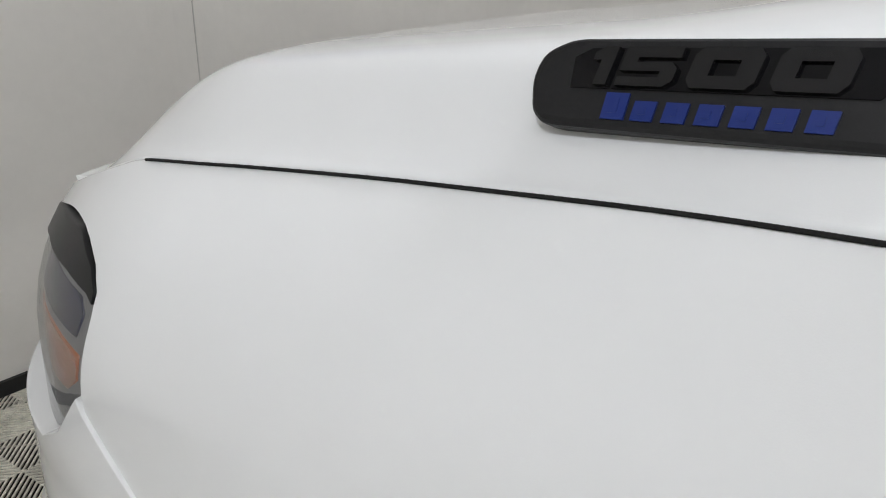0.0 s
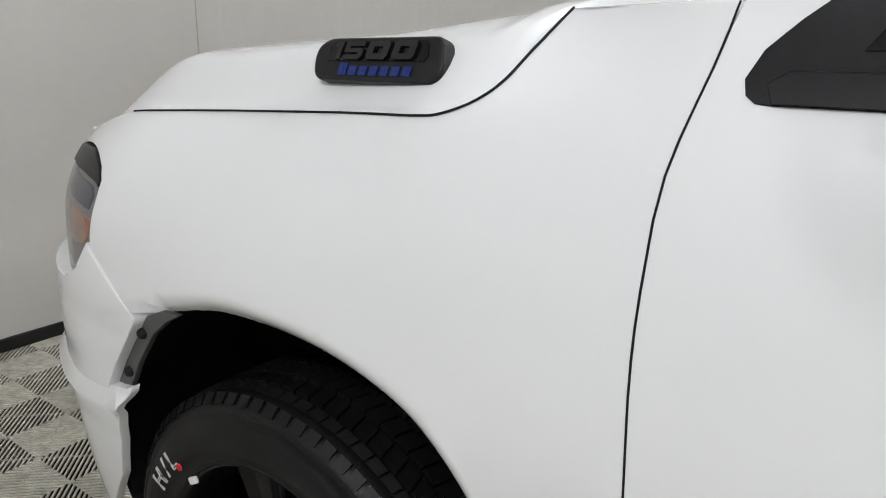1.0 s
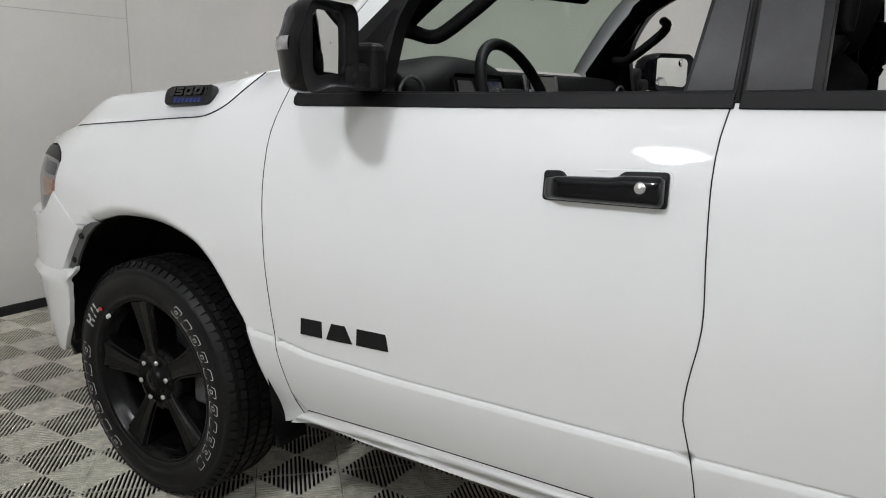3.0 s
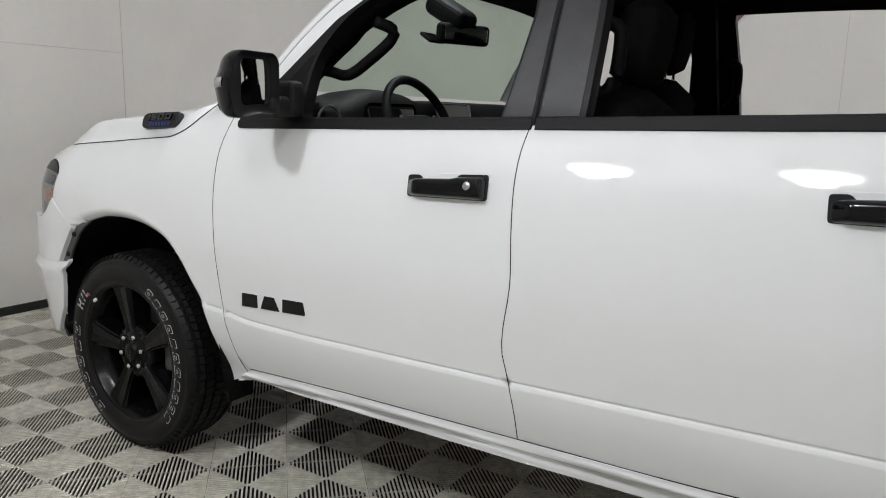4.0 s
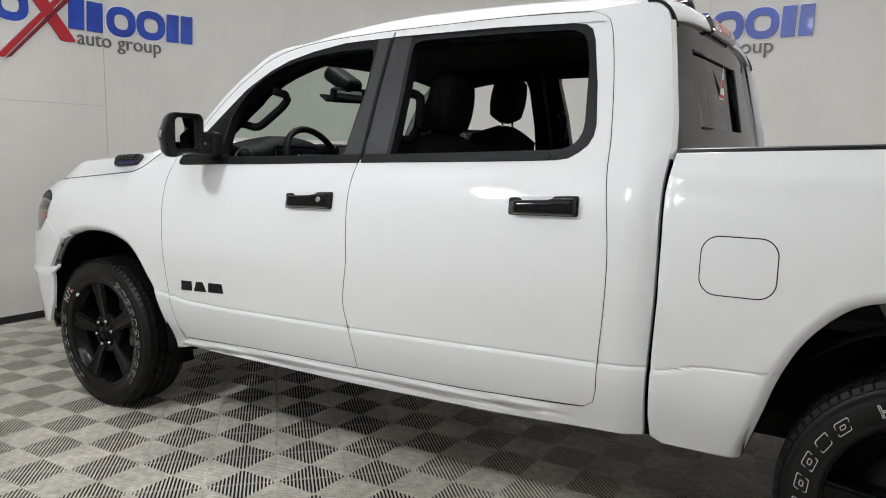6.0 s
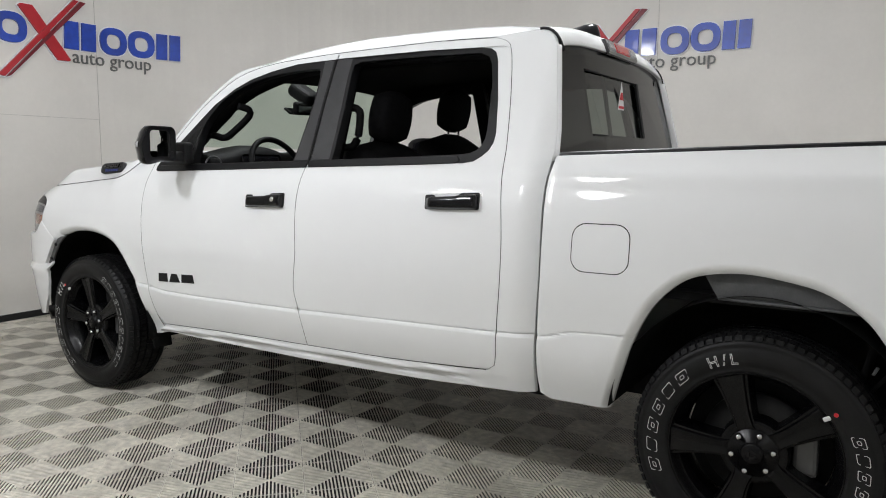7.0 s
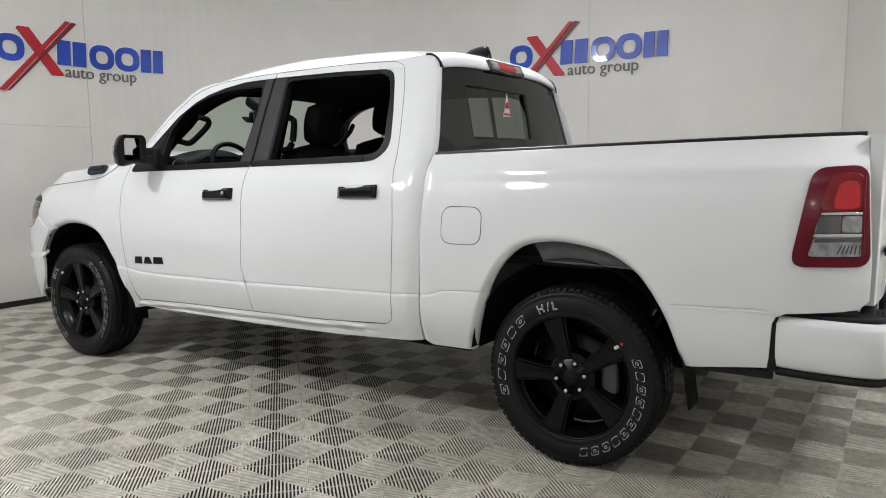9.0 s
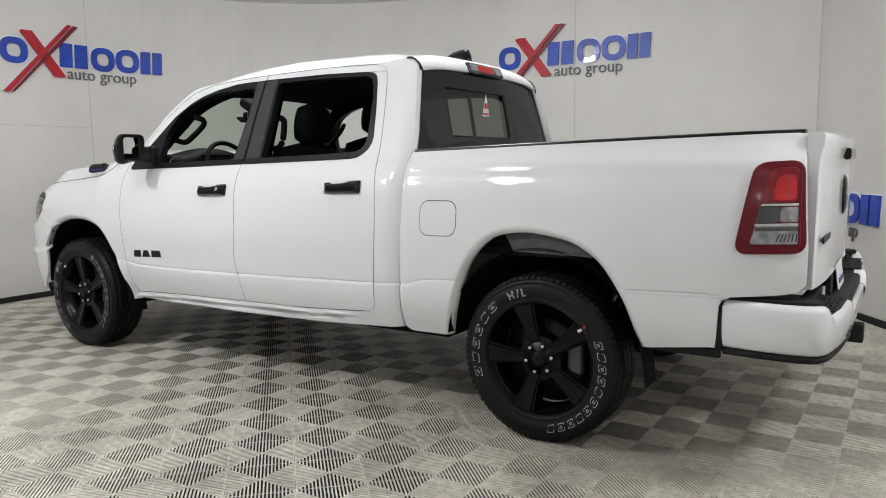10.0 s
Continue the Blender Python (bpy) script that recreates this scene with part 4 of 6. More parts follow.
for side in (False, True):
    head = panel("headlight", lamp_low + lamp_rear + [(-.60, 1.120), (-.70, 1.098), (-.86, 1.06)], LAMPGREY, truck, "headlight with a smoked clear lens", off=.012, lip=.05, far=side, **LAMP)
    lens = panel("lens", lamp_low + lamp_rear + [(-.60, 1.120), (-.70, 1.098), (-.86, 1.06)], LENSGLASS, head, "clear plastic lens", off=.003, lip=.015, far=side, **LAMP)
    lens.visible_shadow = False
    panel("amber_reflector", [(-.455, .968), (-.424, .990), (-.416, 1.018), (-.50, 1.024), (-.62, 1.020), (-.62, .968), (-.53, .958)], AMBER, head, "amber side reflector", off=.010, lip=.01, far=side, **LAMP)
    panel("lamp_bezel", [(-.70, .93), (-.57, .93), (-.52, .955), (-.63, .975), (-.64, 1.05), (-.68, 1.08), (-.70, 1.07)], SILVER, head, "silver lamp bezel", off=.011, lip=.01, far=side, **LAMP)
    panel("blue_reflector", [(-.60, 1.040), (-.425, 1.036), (-.415, 1.060), (-.43, 1.072), (-.60, 1.080)], NAVY, head, "dark blue tinted inner lens", off=.010, lip=.01, far=side, **LAMP)
    panel("lamp_cap", [(-.3845, 1.082), (-.387, 1.092), (-.410, 1.108), (-.47, 1.128), (-.60, 1.122), (-.70, 1.100), (-.86, 1.064), (-.86, 1.048), (-.70, 1.080), (-.58, 1.096), (-.46, 1.094), (-.40, 1.088)], TRIM, head, "gloss black cap above the lamp", off=-.002, lip=.03, far=side, **LAMP)
    panel("front_fascia", fascia_outline, WHITE, truck, "white bumper fascia below the headlight", off=.0, lip=.05, far=side, **FASC)
    panel("front_bumper", bumper_outline, WHITE, truck, "white front bumper corner", surf=tucked, norm=tucked_normal, lip=.018, far=side)
    flange = panel("arch_flange", [(-.170, .905), (-.215, .900), (-.255, .882), (-.279, .852), (-.332, .780), (-.366, .730), (-.335, .722), (-.296, .787), (-.243, .855), (-.200, .889)], GREY, truck, "grey flange edge with push clips", off=.022, lip=.012, far=side)
    for cx, cz in ((-.282, .850), (-.338, .762)):
        bm = bmesh.new()
        y = float(skin(cx + .03, cz)) + .012
        lathe(bm, [(.0005, 0), (.007, .001), (.010, .006), (.010, .012)], 12, Matrix.Translation((cx + .014, 2 * MID - y if side else y, cz)) @ (pose(0, 0, 0, 0, 0, 180) if side else Matrix()))
        part("push_clip", bm, PLASTIC, flange, "black push clip", smooth=True)
    panel("front_valance", [(-.54, .394), (-.70, .402), (-.70, .34), (-.58, .335), (-.50, .37)], PLASTIC, truck, "black lower valance", surf=tucked, norm=tucked_normal, off=.045, lip=.05, far=side)
bm = bmesh.new()
box(bm, (-.80, MID, .86), (.16, 1.16, .42), bevel=.04, seg=3)
box(bm, (-.80, MID, .55), (.14, 1.20, .30), bevel=.04, seg=3)
part("grille", bm, PLASTIC, truck, "black grille and lower intake")
bm = bmesh.new()
box(bm, (-.10, MID, .90), (1.0, 1.40, .46))
box(bm, (1.70, MID, .44), (4.9, .9, .16))
# two wide boxes added to block light from the floor beneath the cab
box(bm, (1.80, MID, .42), (2.40, 1.40, .13), bevel=.02)
box(bm, (1.75, MID, .50), (2.30, 1.82, .06))
part("chassis", bm, LINER, truck, "black underbody and frame, widened to shade the floor")


# ---- wheels ----
WR, WW = .398, .275


def wheel(name, x, far, turn, mark=0.0, dot=38.0):
    """Wheel about its own axle: matt black five-spoke rim with tyre, nuts, disc and caliper."""
    root = new(name)
    yo = .022
    root.matrix_world = Matrix.Translation((x, 2 * MID - yo if far else yo, WR)) @ (pose(0, 0, 0, 0, 0, 180) if far else Matrix())
    root.parent = truck
    root.matrix_parent_inverse = truck.matrix_world.inverted()
    bpy.context.view_layer.update()
    M = root.matrix_world.copy()
    # rim: barrel, lip, spokes
    bm = bmesh.new()
    lathe(bm, [(.246, .055), (.258, .040), (.266, .018), (.272, .012), (.2735, .016), (.268, .026), (.262, .05), (.240, .075), (.235, .13), (.245, .22), (.262, .235)], 72, M)
    b = bmesh.new()
    for k in range(5):
        a = radians(turn + 72 * k)
        R = Matrix.Rotation(-a, 4, "Y")

        def sp(rows):
            grid(b, [[R @ Vector(p) for p in r] for r in rows])
        rows = []
        for r, w, d in ((.060, .050, .040), (.086, .036, .034), (.110, .033, .033), (.140, .036, .031), (.180, .042, .028), (.220, .049, .025), (.246, .055, .022), (.262, .060, .021)):
            rows.append([(r, d + .080, -w * 1.12), (r, d + .014, -w), (r, d + .009, -w * .95), (r, d + .0085, -w * .80), (r, d + .002, -w * .72), (r, d, -w * .68), (r, d + .003, 0),
                         (r, d, w * .68), (r, d + .002, w * .72), (r, d + .0085, w * .80), (r, d + .009, w * .95), (r, d + .014, w), (r, d + .080, w * 1.12)])
        sp(rows)
    bmesh.ops.transform(b, matrix=M, verts=b.verts)
    join(bm, b)
    rim = part("rim", bm, RIM, root, "matt black five-spoke alloy rim", smooth=True)
    for p_ in rim.data.polygons[72 * 10:]:
        p_.use_smooth = False
    # bridge at the root of each opening, between two spokes
    for k in range(5):
        bm = bmesh.new()
        R = M @ Matrix.Rotation(-radians(turn + 36 + 72 * k), 4, "Y")
        rows = []
        for r, d in ((.070, .038), (.098, .040), (.106, .044), (.110, .052), (.113, .11)):
            rows.append([R @ Vector((r * math.cos(q), d + .004 * (1 - abs(q) / .40), r * math.sin(q))) for q in np.linspace(-.40, .40, 9)])
        grid(bm, rows)
        part("spoke_bridge", bm, RIM, rim)
    bm = bmesh.new()
    lathe(bm, [(.001, .018), (.030, .019), (.036, .024), (.038, .034), (.078, .036), (.084, .046), (.084, .07)], 40, M)
    part("hub_cap", bm, RIM, root, "black hub cap", smooth=True)
    bm = bmesh.new()
    for k in range(3):
        b = bmesh.new()
        prism(b, [(-.008, .006), (.008, .006), (.011, .014), (-.011, .014)], .002, M @ Matrix.Rotation(radians(120 * k + 30), 4, "Y") @ pose(0, .0185, 0, 90, 0, 0))
        join(bm, b)
    part("cap_emblem", bm, GLOSS, root, "plain raised emblem shape")
    for k in range(6):
        a = radians(60 * k + 12)
        bm = bmesh.new()
        lathe(bm, [(.0005, .020), (.006, .0205), (.0095, .024), (.0105, .030), (.0105, .050)], 12, M @ Matrix.Translation((.066 * math.cos(a), 0, .066 * math.sin(a))))
        part("lug_nut", bm, CHROME, root, "chrome lug nut", smooth=True)
    bm = bmesh.new()
    lathe(bm, [(.09, .115), (.178, .115), (.178, .140), (.09, .140)], 48, M)
    part("brake_disc", bm, STEEL, root, "steel brake disc", smooth=True)
    bm = bmesh.new()
    box(bm, tuple((M @ Vector((.150 * (1 if not far else -1), .118, .01)))), (.075, .05, .16), bevel=.014)
    part("brake_caliper", bm, GREY, root, "grey brake caliper")
    bm = bmesh.new()
    lathe(bm, [(.001, .17), (.235, .17)], 40, M)
    part("brake_shield", bm, LINER, root, "dark brake shield")
    # tyre
    bm = bmesh.new()
    prof = [(.266, .030), (.270, .018), (.276, .010), (.284, .007), (.286, .0085), (.300, .001), (.318, -.003), (.336, -.002), (.352, .002), (.362, .0075), (.3635, .0065), (.374, .012), (.383, .022), (.390, .034), (.392, .046), (WR - .010, .070), (WR - .009, .1375),
            (WR - .010, .205), (.392, .229), (.390, .241), (.374, .263), (.336, .277), (.300, .274), (.276, .262), (.266, .245)]
    lathe(bm, prof, 96, M)
    tyre = part("tyre", bm, RUBBER, root, "black tyre with outlined white letters", smooth=True)
    # tread blocks: five ribs cut by sipes
    bm = bmesh.new()
    nblk = 78
    for rib, (y0, y1) in enumerate(((.026, .064), (.074, .108), (.118, .157), (.167, .201), (.211, .249))):
        for k in range(nblk):
            a0 = 2 * math.pi * (k + .5 * (rib % 2)) / nblk
            a1 = a0 + 2 * math.pi / nblk * .86
            sk = .018 * (1 if rib % 2 else -1)

            def pt(a, y, r):
                edge = max(0, abs(y - .1375) - .075)
                return M @ Vector(((r - edge * .42) * math.cos(a), y, (r - edge * .42) * math.sin(a)))
            top, bot = WR + .0005, WR - .012
            vs = [bm.verts.new(pt(*q)) for q in ((a0, y0, top), (a1, y0, top), (a1 + sk, y1, top), (a0 + sk, y1, top), (a0, y0, bot), (a1, y0, bot), (a1 + sk, y1, bot), (a0 + sk, y1, bot))]
            for f in ((0, 1, 2, 3), (0, 4, 5, 1), (1, 5, 6, 2), (2, 6, 7, 3), (3, 7, 4, 0)):
                bm.faces.new([vs[i] for i in f])
    # shoulder lugs
    for k in range(nblk):
        a0 = 2 * math.pi * k / nblk
        a1 = a0 + 2 * math.pi / nblk * .72
        vs = [bm.verts.new(M @ Vector((r * math.cos(a), y, r * math.sin(a)))) for a, y, r in
              ((a0, .026, .3945), (a1, .026, .3945), (a1, .0125, .3795), (a0, .0125, .3795), (a0, .034, .385), (a1, .034, .385), (a1, .024, .372), (a0, .024, .372))]
        for f in ((0, 1, 2, 3), (0, 4, 5, 1), (1, 5, 6, 2), (3, 7, 4, 0), (2, 6, 7, 3)):
            bm.faces.new([vs[i] for i in f])
    tagged(part("tread", bm, RUBBER, root, "black tyre tread blocks"), kind="stuff")

    # outlined sidewall marks bent round the tyre
    def ringed(pts_list, mid_a, radius, k=0.0023):
        bm = bmesh.new()

        def at(u, v):
            a = mid_a - u / radius
            r = radius + v
            y = float(np.interp(r, [.284, .300, .318, .336, .352, .362], [.007, .001, -.003, -.002, .002, .0075])) - .0008
            return M @ Vector((r * math.cos(a), y, r * math.sin(a)))
        for outer in pts_list:
            cu = sum(p[0] for p in outer) / len(outer)
            cv = sum(p[1] for p in outer) / len(outer)
            hu = max(p[0] for p in outer) - cu
            hv = max(p[1] for p in outer) - cv
            inner = [(cu + (u - cu) * (1 - k / hu), cv + (v - cv) * (1 - k / hv)) for u, v in outer]
            a_ = [bm.verts.new(at(u, v)) for u, v in outer]
            b_ = [bm.verts.new(at(u, v)) for u, v in inner]
            for i in range(len(a_)):
                j = (i + 1) % len(a_)
                bm.faces.new((a_[i], a_[j], b_[j], b_[i]))
        return bm
    def row(mid, n, w, h, gap):
        tot = n * w + (n - 1) * gap
        blocks = []
        for i in range(n):
            out = []
            c = -tot / 2 + w / 2 + i * (w + gap)
            lean = lambda q: [(c + u + v * .32, v) for u, v in q]
            out.append(lean(rounded(w, h, .005, 2)))
            if i % 3 != 1:
                out.append(lean(rounded(w * .40, h * .34, .003, 2)))
            blocks.append(ringed(out, radians(mid), .322))
        return blocks
    base = mark
    for bm in row(166 + base, 6, .044, .036, .026) + row(-28 + base, 11, .034, .036, .020):
        part("sidewall_mark", bm, LETTER, tyre, "white outlined plain block")
    me = text_mesh("H/L", .050, .0, .0013, 1.45)
    xs = [v.co.x for v in me.vertices]
    cx = (max(xs) + min(xs)) / 2
    for v in me.vertices:
        u, r = v.co.x - cx, .305 + v.co.y
        a = radians(108 + base) - u / .322
        y = float(np.interp(r, [.284, .300, .318, .336, .352, .362], [.007, .001, -.003, -.002, .002, .0075])) - .0012 - v.co.z
        v.co = M @ Vector((r * math.cos(a), y, r * math.sin(a)))
    link("sidewall_letters", me, LETTER, tyre, "white tyre letters")
    a = radians(dot)
    bm = bmesh.new()
    lathe(bm, [(.0005, -.0052), (.006, -.005), (.007, -.002)], 14, M @ Matrix.Translation((.300 * math.cos(a), 0, .300 * math.sin(a))))
    part("paint_dot", bm, REDINK, tyre, "red paint dot")
    bm = bmesh.new()
    box(bm, tuple(M @ Vector((.268 * math.cos(a), .008, .268 * math.sin(a)))), (.022, .008, .014), rot=(0, -30, 0), bevel=.003)
    part("balance_weight", bm, PAPER, rim, "white balance weight")
    return root


wheel("wheel", 0.0, False, 172, 37.0, 136.0)
wheel("wheel", 3.672, False, 180)
wheel("wheel", 0.0, True, 200)
wheel("wheel", 3.672, True, 170)


def wheelhouse(x, far, r0, a0, a1):
    bm = bmesh.new()
    rows = []
    for y in (.030, .10, .25, .55):
        rr = r0 + .0
        rows.append([])
        for k in range(33):
            a = radians(a0 + (a1 - a0) * k / 32)
            rows[-1].append((max(x + rr * 1.02 * math.cos(a), -.40), 2 * MID - y if far else y, .42 + rr * 1.04 * math.sin(a)))
    rows.append([(x + .5 * (p[0] - x), p[1], .42 + .5 * (p[2] - .42)) for p in rows[-1]])
    grid(bm, rows)
    part("wheel_liner", bm, LINER, truck, "black wheel-arch liner", smooth=True)


for side in (False, True):
    wheelhouse(.035, side, .515, -6, 176)
    wheelhouse(3.674, side, .482, 6, 174)
for side in (False, True):
    for x, z0, z1, w in ((.498, .30, .56, .12), (4.145, .33, .60, .14)):
        bm = bmesh.new()
        y = .14
        box(bm, (x + .01, 2 * MID - y if side else y, (z0 + z1) / 2), (.012, w, z1 - z0), rot=(0, -8, 0), bevel=.005)
        part("mud_flap", bm, LINER, truck, "black mud flap behind the wheel")
    bm = bmesh.new()
    y = .048
    prism(bm, [(-.155, -.006), (.31, -.014), (.27, .03), (.20, .07), (.06, .105), (-.10, .11), (-.215, .095)], .01, Matrix.Translation((3.70, 2 * MID - y - .01 if side else y + .01, .905)) @ pose(0, 0, 0, 90, 0, 0))
    prism(bm, [(-.155, -.006), (.31, -.014), (.305, -.003), (-.158, .005)], .022, Matrix.Translation((3.70, 2 * MID - y + .02 if side else y + .01, .905)) @ pose(0, 0, 0, 90, 0, 0), bevel=.004)
    part("arch_shield", bm, GREYPLASTIC, truck, "black inner arch shield")
# suspension and hoses seen in the rear arch
bm = bmesh.new()
tube(bm, [(4.02, .22, .92), (4.00, .20, .78), (3.95, .24, .60), (3.86, .30, .45)], .022)
tube(bm, [(3.95, .16, .90), (4.02, .14, .80), (4.04, .16, .70), (3.99, .2, .62)], .007)
tube(bm, [(3.67, .3, .40), (3.67, 1.78, .40)], .05)
part("rear_suspension", bm, LINER, truck, "black damper, axle and hoses", smooth=True)
bm = bmesh.new()
box(bm, (4.00, .16, .70), (.010, .006, .030), rot=(0, 25, 0), bevel=.002)
part("hose_tag", bm, GREYPLASTIC, truck, "grey hose tag")


# ---- door hardware ----
def door_handle(x0, z0, parent, far, lock):
    """Gloss black bar handle in a shallow white cup; the driver's has a lock."""
    w = .252
    zc = z0
    y = float(skin(x0, zc))
    sgn = -1 if far else 1

    def place(px, py, pz):
        return (px, 2 * MID - py if far else py, pz)
    tilt = -3.0
    bm = bmesh.new()
    m = Matrix.Translation(place(x0, y + .008, zc)) @ (pose(0, 0, 0, 0, tilt, 0) @ pose(0, 0, 0, 90 - 12, 0, 0) if not far else pose(0, 0, 0, 0, tilt, 0) @ pose(0, 0, 0, 90 + 12, 0, 0) @ Matrix.Diagonal((1, 1, -1, 1)))
    prism(bm, rounded(w + .016, .080, .018, 5), .006, m, bevel=.004, seg=3)
    part("handle_cup", bm, WHITE, parent, "white handle surround", smooth=False)
    bm = bmesh.new()
    pts = soft_corners([(-w / 2, .033), (-w / 2 + .040, .033), (-w / 2 + .054, .016), (w / 2 - .106, .016), (w / 2 - .086, .034), (w / 2, .034), (w / 2, -.035), (-w / 2, -.027)], .009)
    prism(bm, pts, .010, m @ Matrix.Translation((0, 0, .003)), bevel=.003, seg=2)
    part("handle_base", bm, TRIM, parent, "satin black handle base")
    # rounded bar, thicker towards its rear end
    bm = bmesh.new()
    rows = []
    for i in range(41):
        f = .5 - .5 * math.cos(math.pi * i / 40)
        px = -w / 2 + .006 + (w - .010) * f
        e = min(1.0, (min(f, 1 - f) + .002) / .05)
        up_ = .021 + .004 * float(sstep(.58, .70, f))
        dn_ = -.026 - .008 * f
        hh = (up_ - dn_) / 2 * (.62 + .38 * (1 - (1 - e) ** 2.2) ** .5)
        dd = (.014 + .024 * float(sstep(0, .16, f))) * (.45 + .55 * (1 - (1 - e) ** 2) ** .5)
        rows.append([m @ Vector((px, hh * math.copysign(abs(math.cos(a)) ** .55, math.cos(a)) + (up_ + dn_) / 2, .008 + dd * math.sin(a) ** .6)) for a in np.linspace(0.001, math.pi - .001, 15)])
    vs = grid(bm, rows)
    bm.faces.new(vs[0])
    bm.faces.new(vs[-1])
    part("handle", bm, GLOSS, parent, "gloss black door handle", smooth=True)
    if lock:
        bm = bmesh.new()
        mm = m @ Matrix.Translation((w / 2 - .042, -.001, .0455)) @ pose(0, 0, 0, 90, 0, 0)
        lathe(bm, [(.0005, .004), (.003, .0035), (.0095, .004), (.0115, .002), (.012, -.002)], 20, mm)
        part("lock", bm, CHROME, parent, "chrome lock cylinder", smooth=True)


doors = [o for o in truck.children if o.name.startswith("door")]
for d in doors:
    far_side = d.data.vertices[0].co.y > MID
    front = min(v.co.x for v in d.data.vertices) < 1.2
    door_handle(1.489 if front else 2.523, 1.163 if front else 1.188, d, far_side, front and not far_side)

# door badge: three plain black slab shapes
fdoor = [d for d in doors if d.data.vertices[0].co.y < MID and min(v.co.x for v in d.data.vertices) < 1.2][0]
yb = float(skin(.84, .74)) - .002
shapes = ([(0, 0), (.072, 0), (.078, .046), (.004, .046)], [(0, 0), (.084, 0), (.066, .046), (.020, .046)], [(0, 0), (.098, 0), (.096, .046), (.004, .046)])
for pts, u in zip(shapes, (0, .088, .186)):
    bm = bmesh.new()
    prism(bm, pts, .008, Matrix.Translation((.702 + u, yb + .007, .713 + u * .042)) @ pose(0, 0, 0, 0, -2.5, 0) @ pose(0, 0, 0, 90, 0, 0), bevel=.003)
    part("badge_shape", bm, TRIM, fdoor, "black plain badge shape")
# hood badge plates
for side in (False, True):
    o = Vector((.030, .136, 1.281))
    u = Vector((.240, -.022, .010)).normalized()
    v = Vector((-.002, .016, .046))
    n = u.cross(v).normalized()
    v = n.cross(u)
    m = Matrix((u, v, n)).transposed().to_4x4()
    m.translation = o
    if side:
        m = Matrix.Translation((0, 2 * MID, 0)) @ Matrix.Diagonal((1, -1, 1, 1)) @ m
    o = o - n * .002
    m.translation = o if not side else Vector((o.x, 2 * MID - o.y, o.z))
    plate = soft_corners([(.008, -.002), (.218, -.004), (.228, .003), (.232, .020), (.226, .050), (.216, .058), (.012, .058), (-.010, .048), (-.016, .030), (-.012, .008), (-.004, .000)], .010, 3)
    hood = next(c for c in truck.children if c.name == "hood")
    bm = bmesh.new()
    prism(bm, plate, .022, m @ Matrix.Translation((0, 0, -.016)), bevel=.006, seg=3)
    pl = part("hood_badge", bm, BADGEGREY, hood, "black badge plate with raised figures")
    bm = bmesh.new()
    prism(bm, [(.018, .024), (.200, .024), (.206, .030), (.204, .046), (.198, .051), (.030, .050), (.018, .044)], .0015, m @ Matrix.Translation((0, 0, .006)))
    part("badge_field", bm, GLOSS, hood, "gloss black field")
    zero = ([(.004, 0), (.036, 0), (.040, .005), (.040, .021), (.036, .026), (.004, .026), (0, .021), (0, .005)], [(.012, .008), (.028, .008), (.028, .018), (.012, .018)])
    five = ([(0, 0), (.032, 0), (.037, .004), (.037, .012), (.033, .016), (.010, .016), (.010, .019), (.037, .019), (.037, .026), (0, .026), (0, .010), (.027, .010), (.027, .006), (0, .006)], None)
    one = ([(.006, 0), (.015, 0), (.015, .026), (.006, .026), (0, .022), (0, .017), (.006, .017)], None)
    for (outer, hole), u0 in ((one, .030), (five, .051), (zero, .096), (zero, .144)):
        bm = bmesh.new()
        at = lambda q, d: m @ Vector((u0 + q[0] + q[1] * .22, .0255 + q[1] * .94, d))
        if hole:
            edges = [[at(q, d) for q in resample(o, .004 if o is outer else .0025)] for o, d in ((outer, .0075), (outer, .0115))]
            nn = len(edges[0])
            inner = [((hole[0][0] + hole[2][0]) / 2 + .008 * max(-1, min(1, 1.5 * math.cos(t_))), .013 + .005 * max(-1, min(1, 1.5 * math.sin(t_)))) for t_ in [math.atan2(q[1] - .013, q[0] - .020) for q in resample(outer, .004)]]
            edges += [[at(q, .0115) for q in inner], [at(q, .0075) for q in inner]]
            grid(bm, edges, closed=True)
        else:
            lo_ = [bm.verts.new(at(q, .0075)) for q in outer]
            hi_ = [bm.verts.new(at(q, .0115)) for q in outer]
            bm.faces.new(hi_)
            for i in range(len(lo_)):
                j = (i + 1) % len(lo_)
                bm.faces.new((lo_[i], lo_[j], hi_[j], hi_[i]))
        part("badge_digit", bm, FIGURE, hood, "satin black raised figure")
    for i in range(7):
        bm = bmesh.new()
        x0 = .042 + i * .0205
        w, h = (.018, .017) if i == 0 else (.0165, .0125)
        prism(bm, [(x0 + .002, .0045), (x0 + w, .0045), (x0 + w + .002, .0045 + h), (x0 + .004, .0045 + h)], .002, m @ Matrix.Translation((0, 0, .006)))
        prism(bm, [(x0 + .0065, .0085), (x0 + w - .005, .0085), (x0 + w - .0045, .001 + h), (x0 + .007, .001 + h)], .0004, m @ Matrix.Translation((0, 0, .008)))
        part("badge_bar", bm, BLUEINK, hood, "dark blue plain bar")


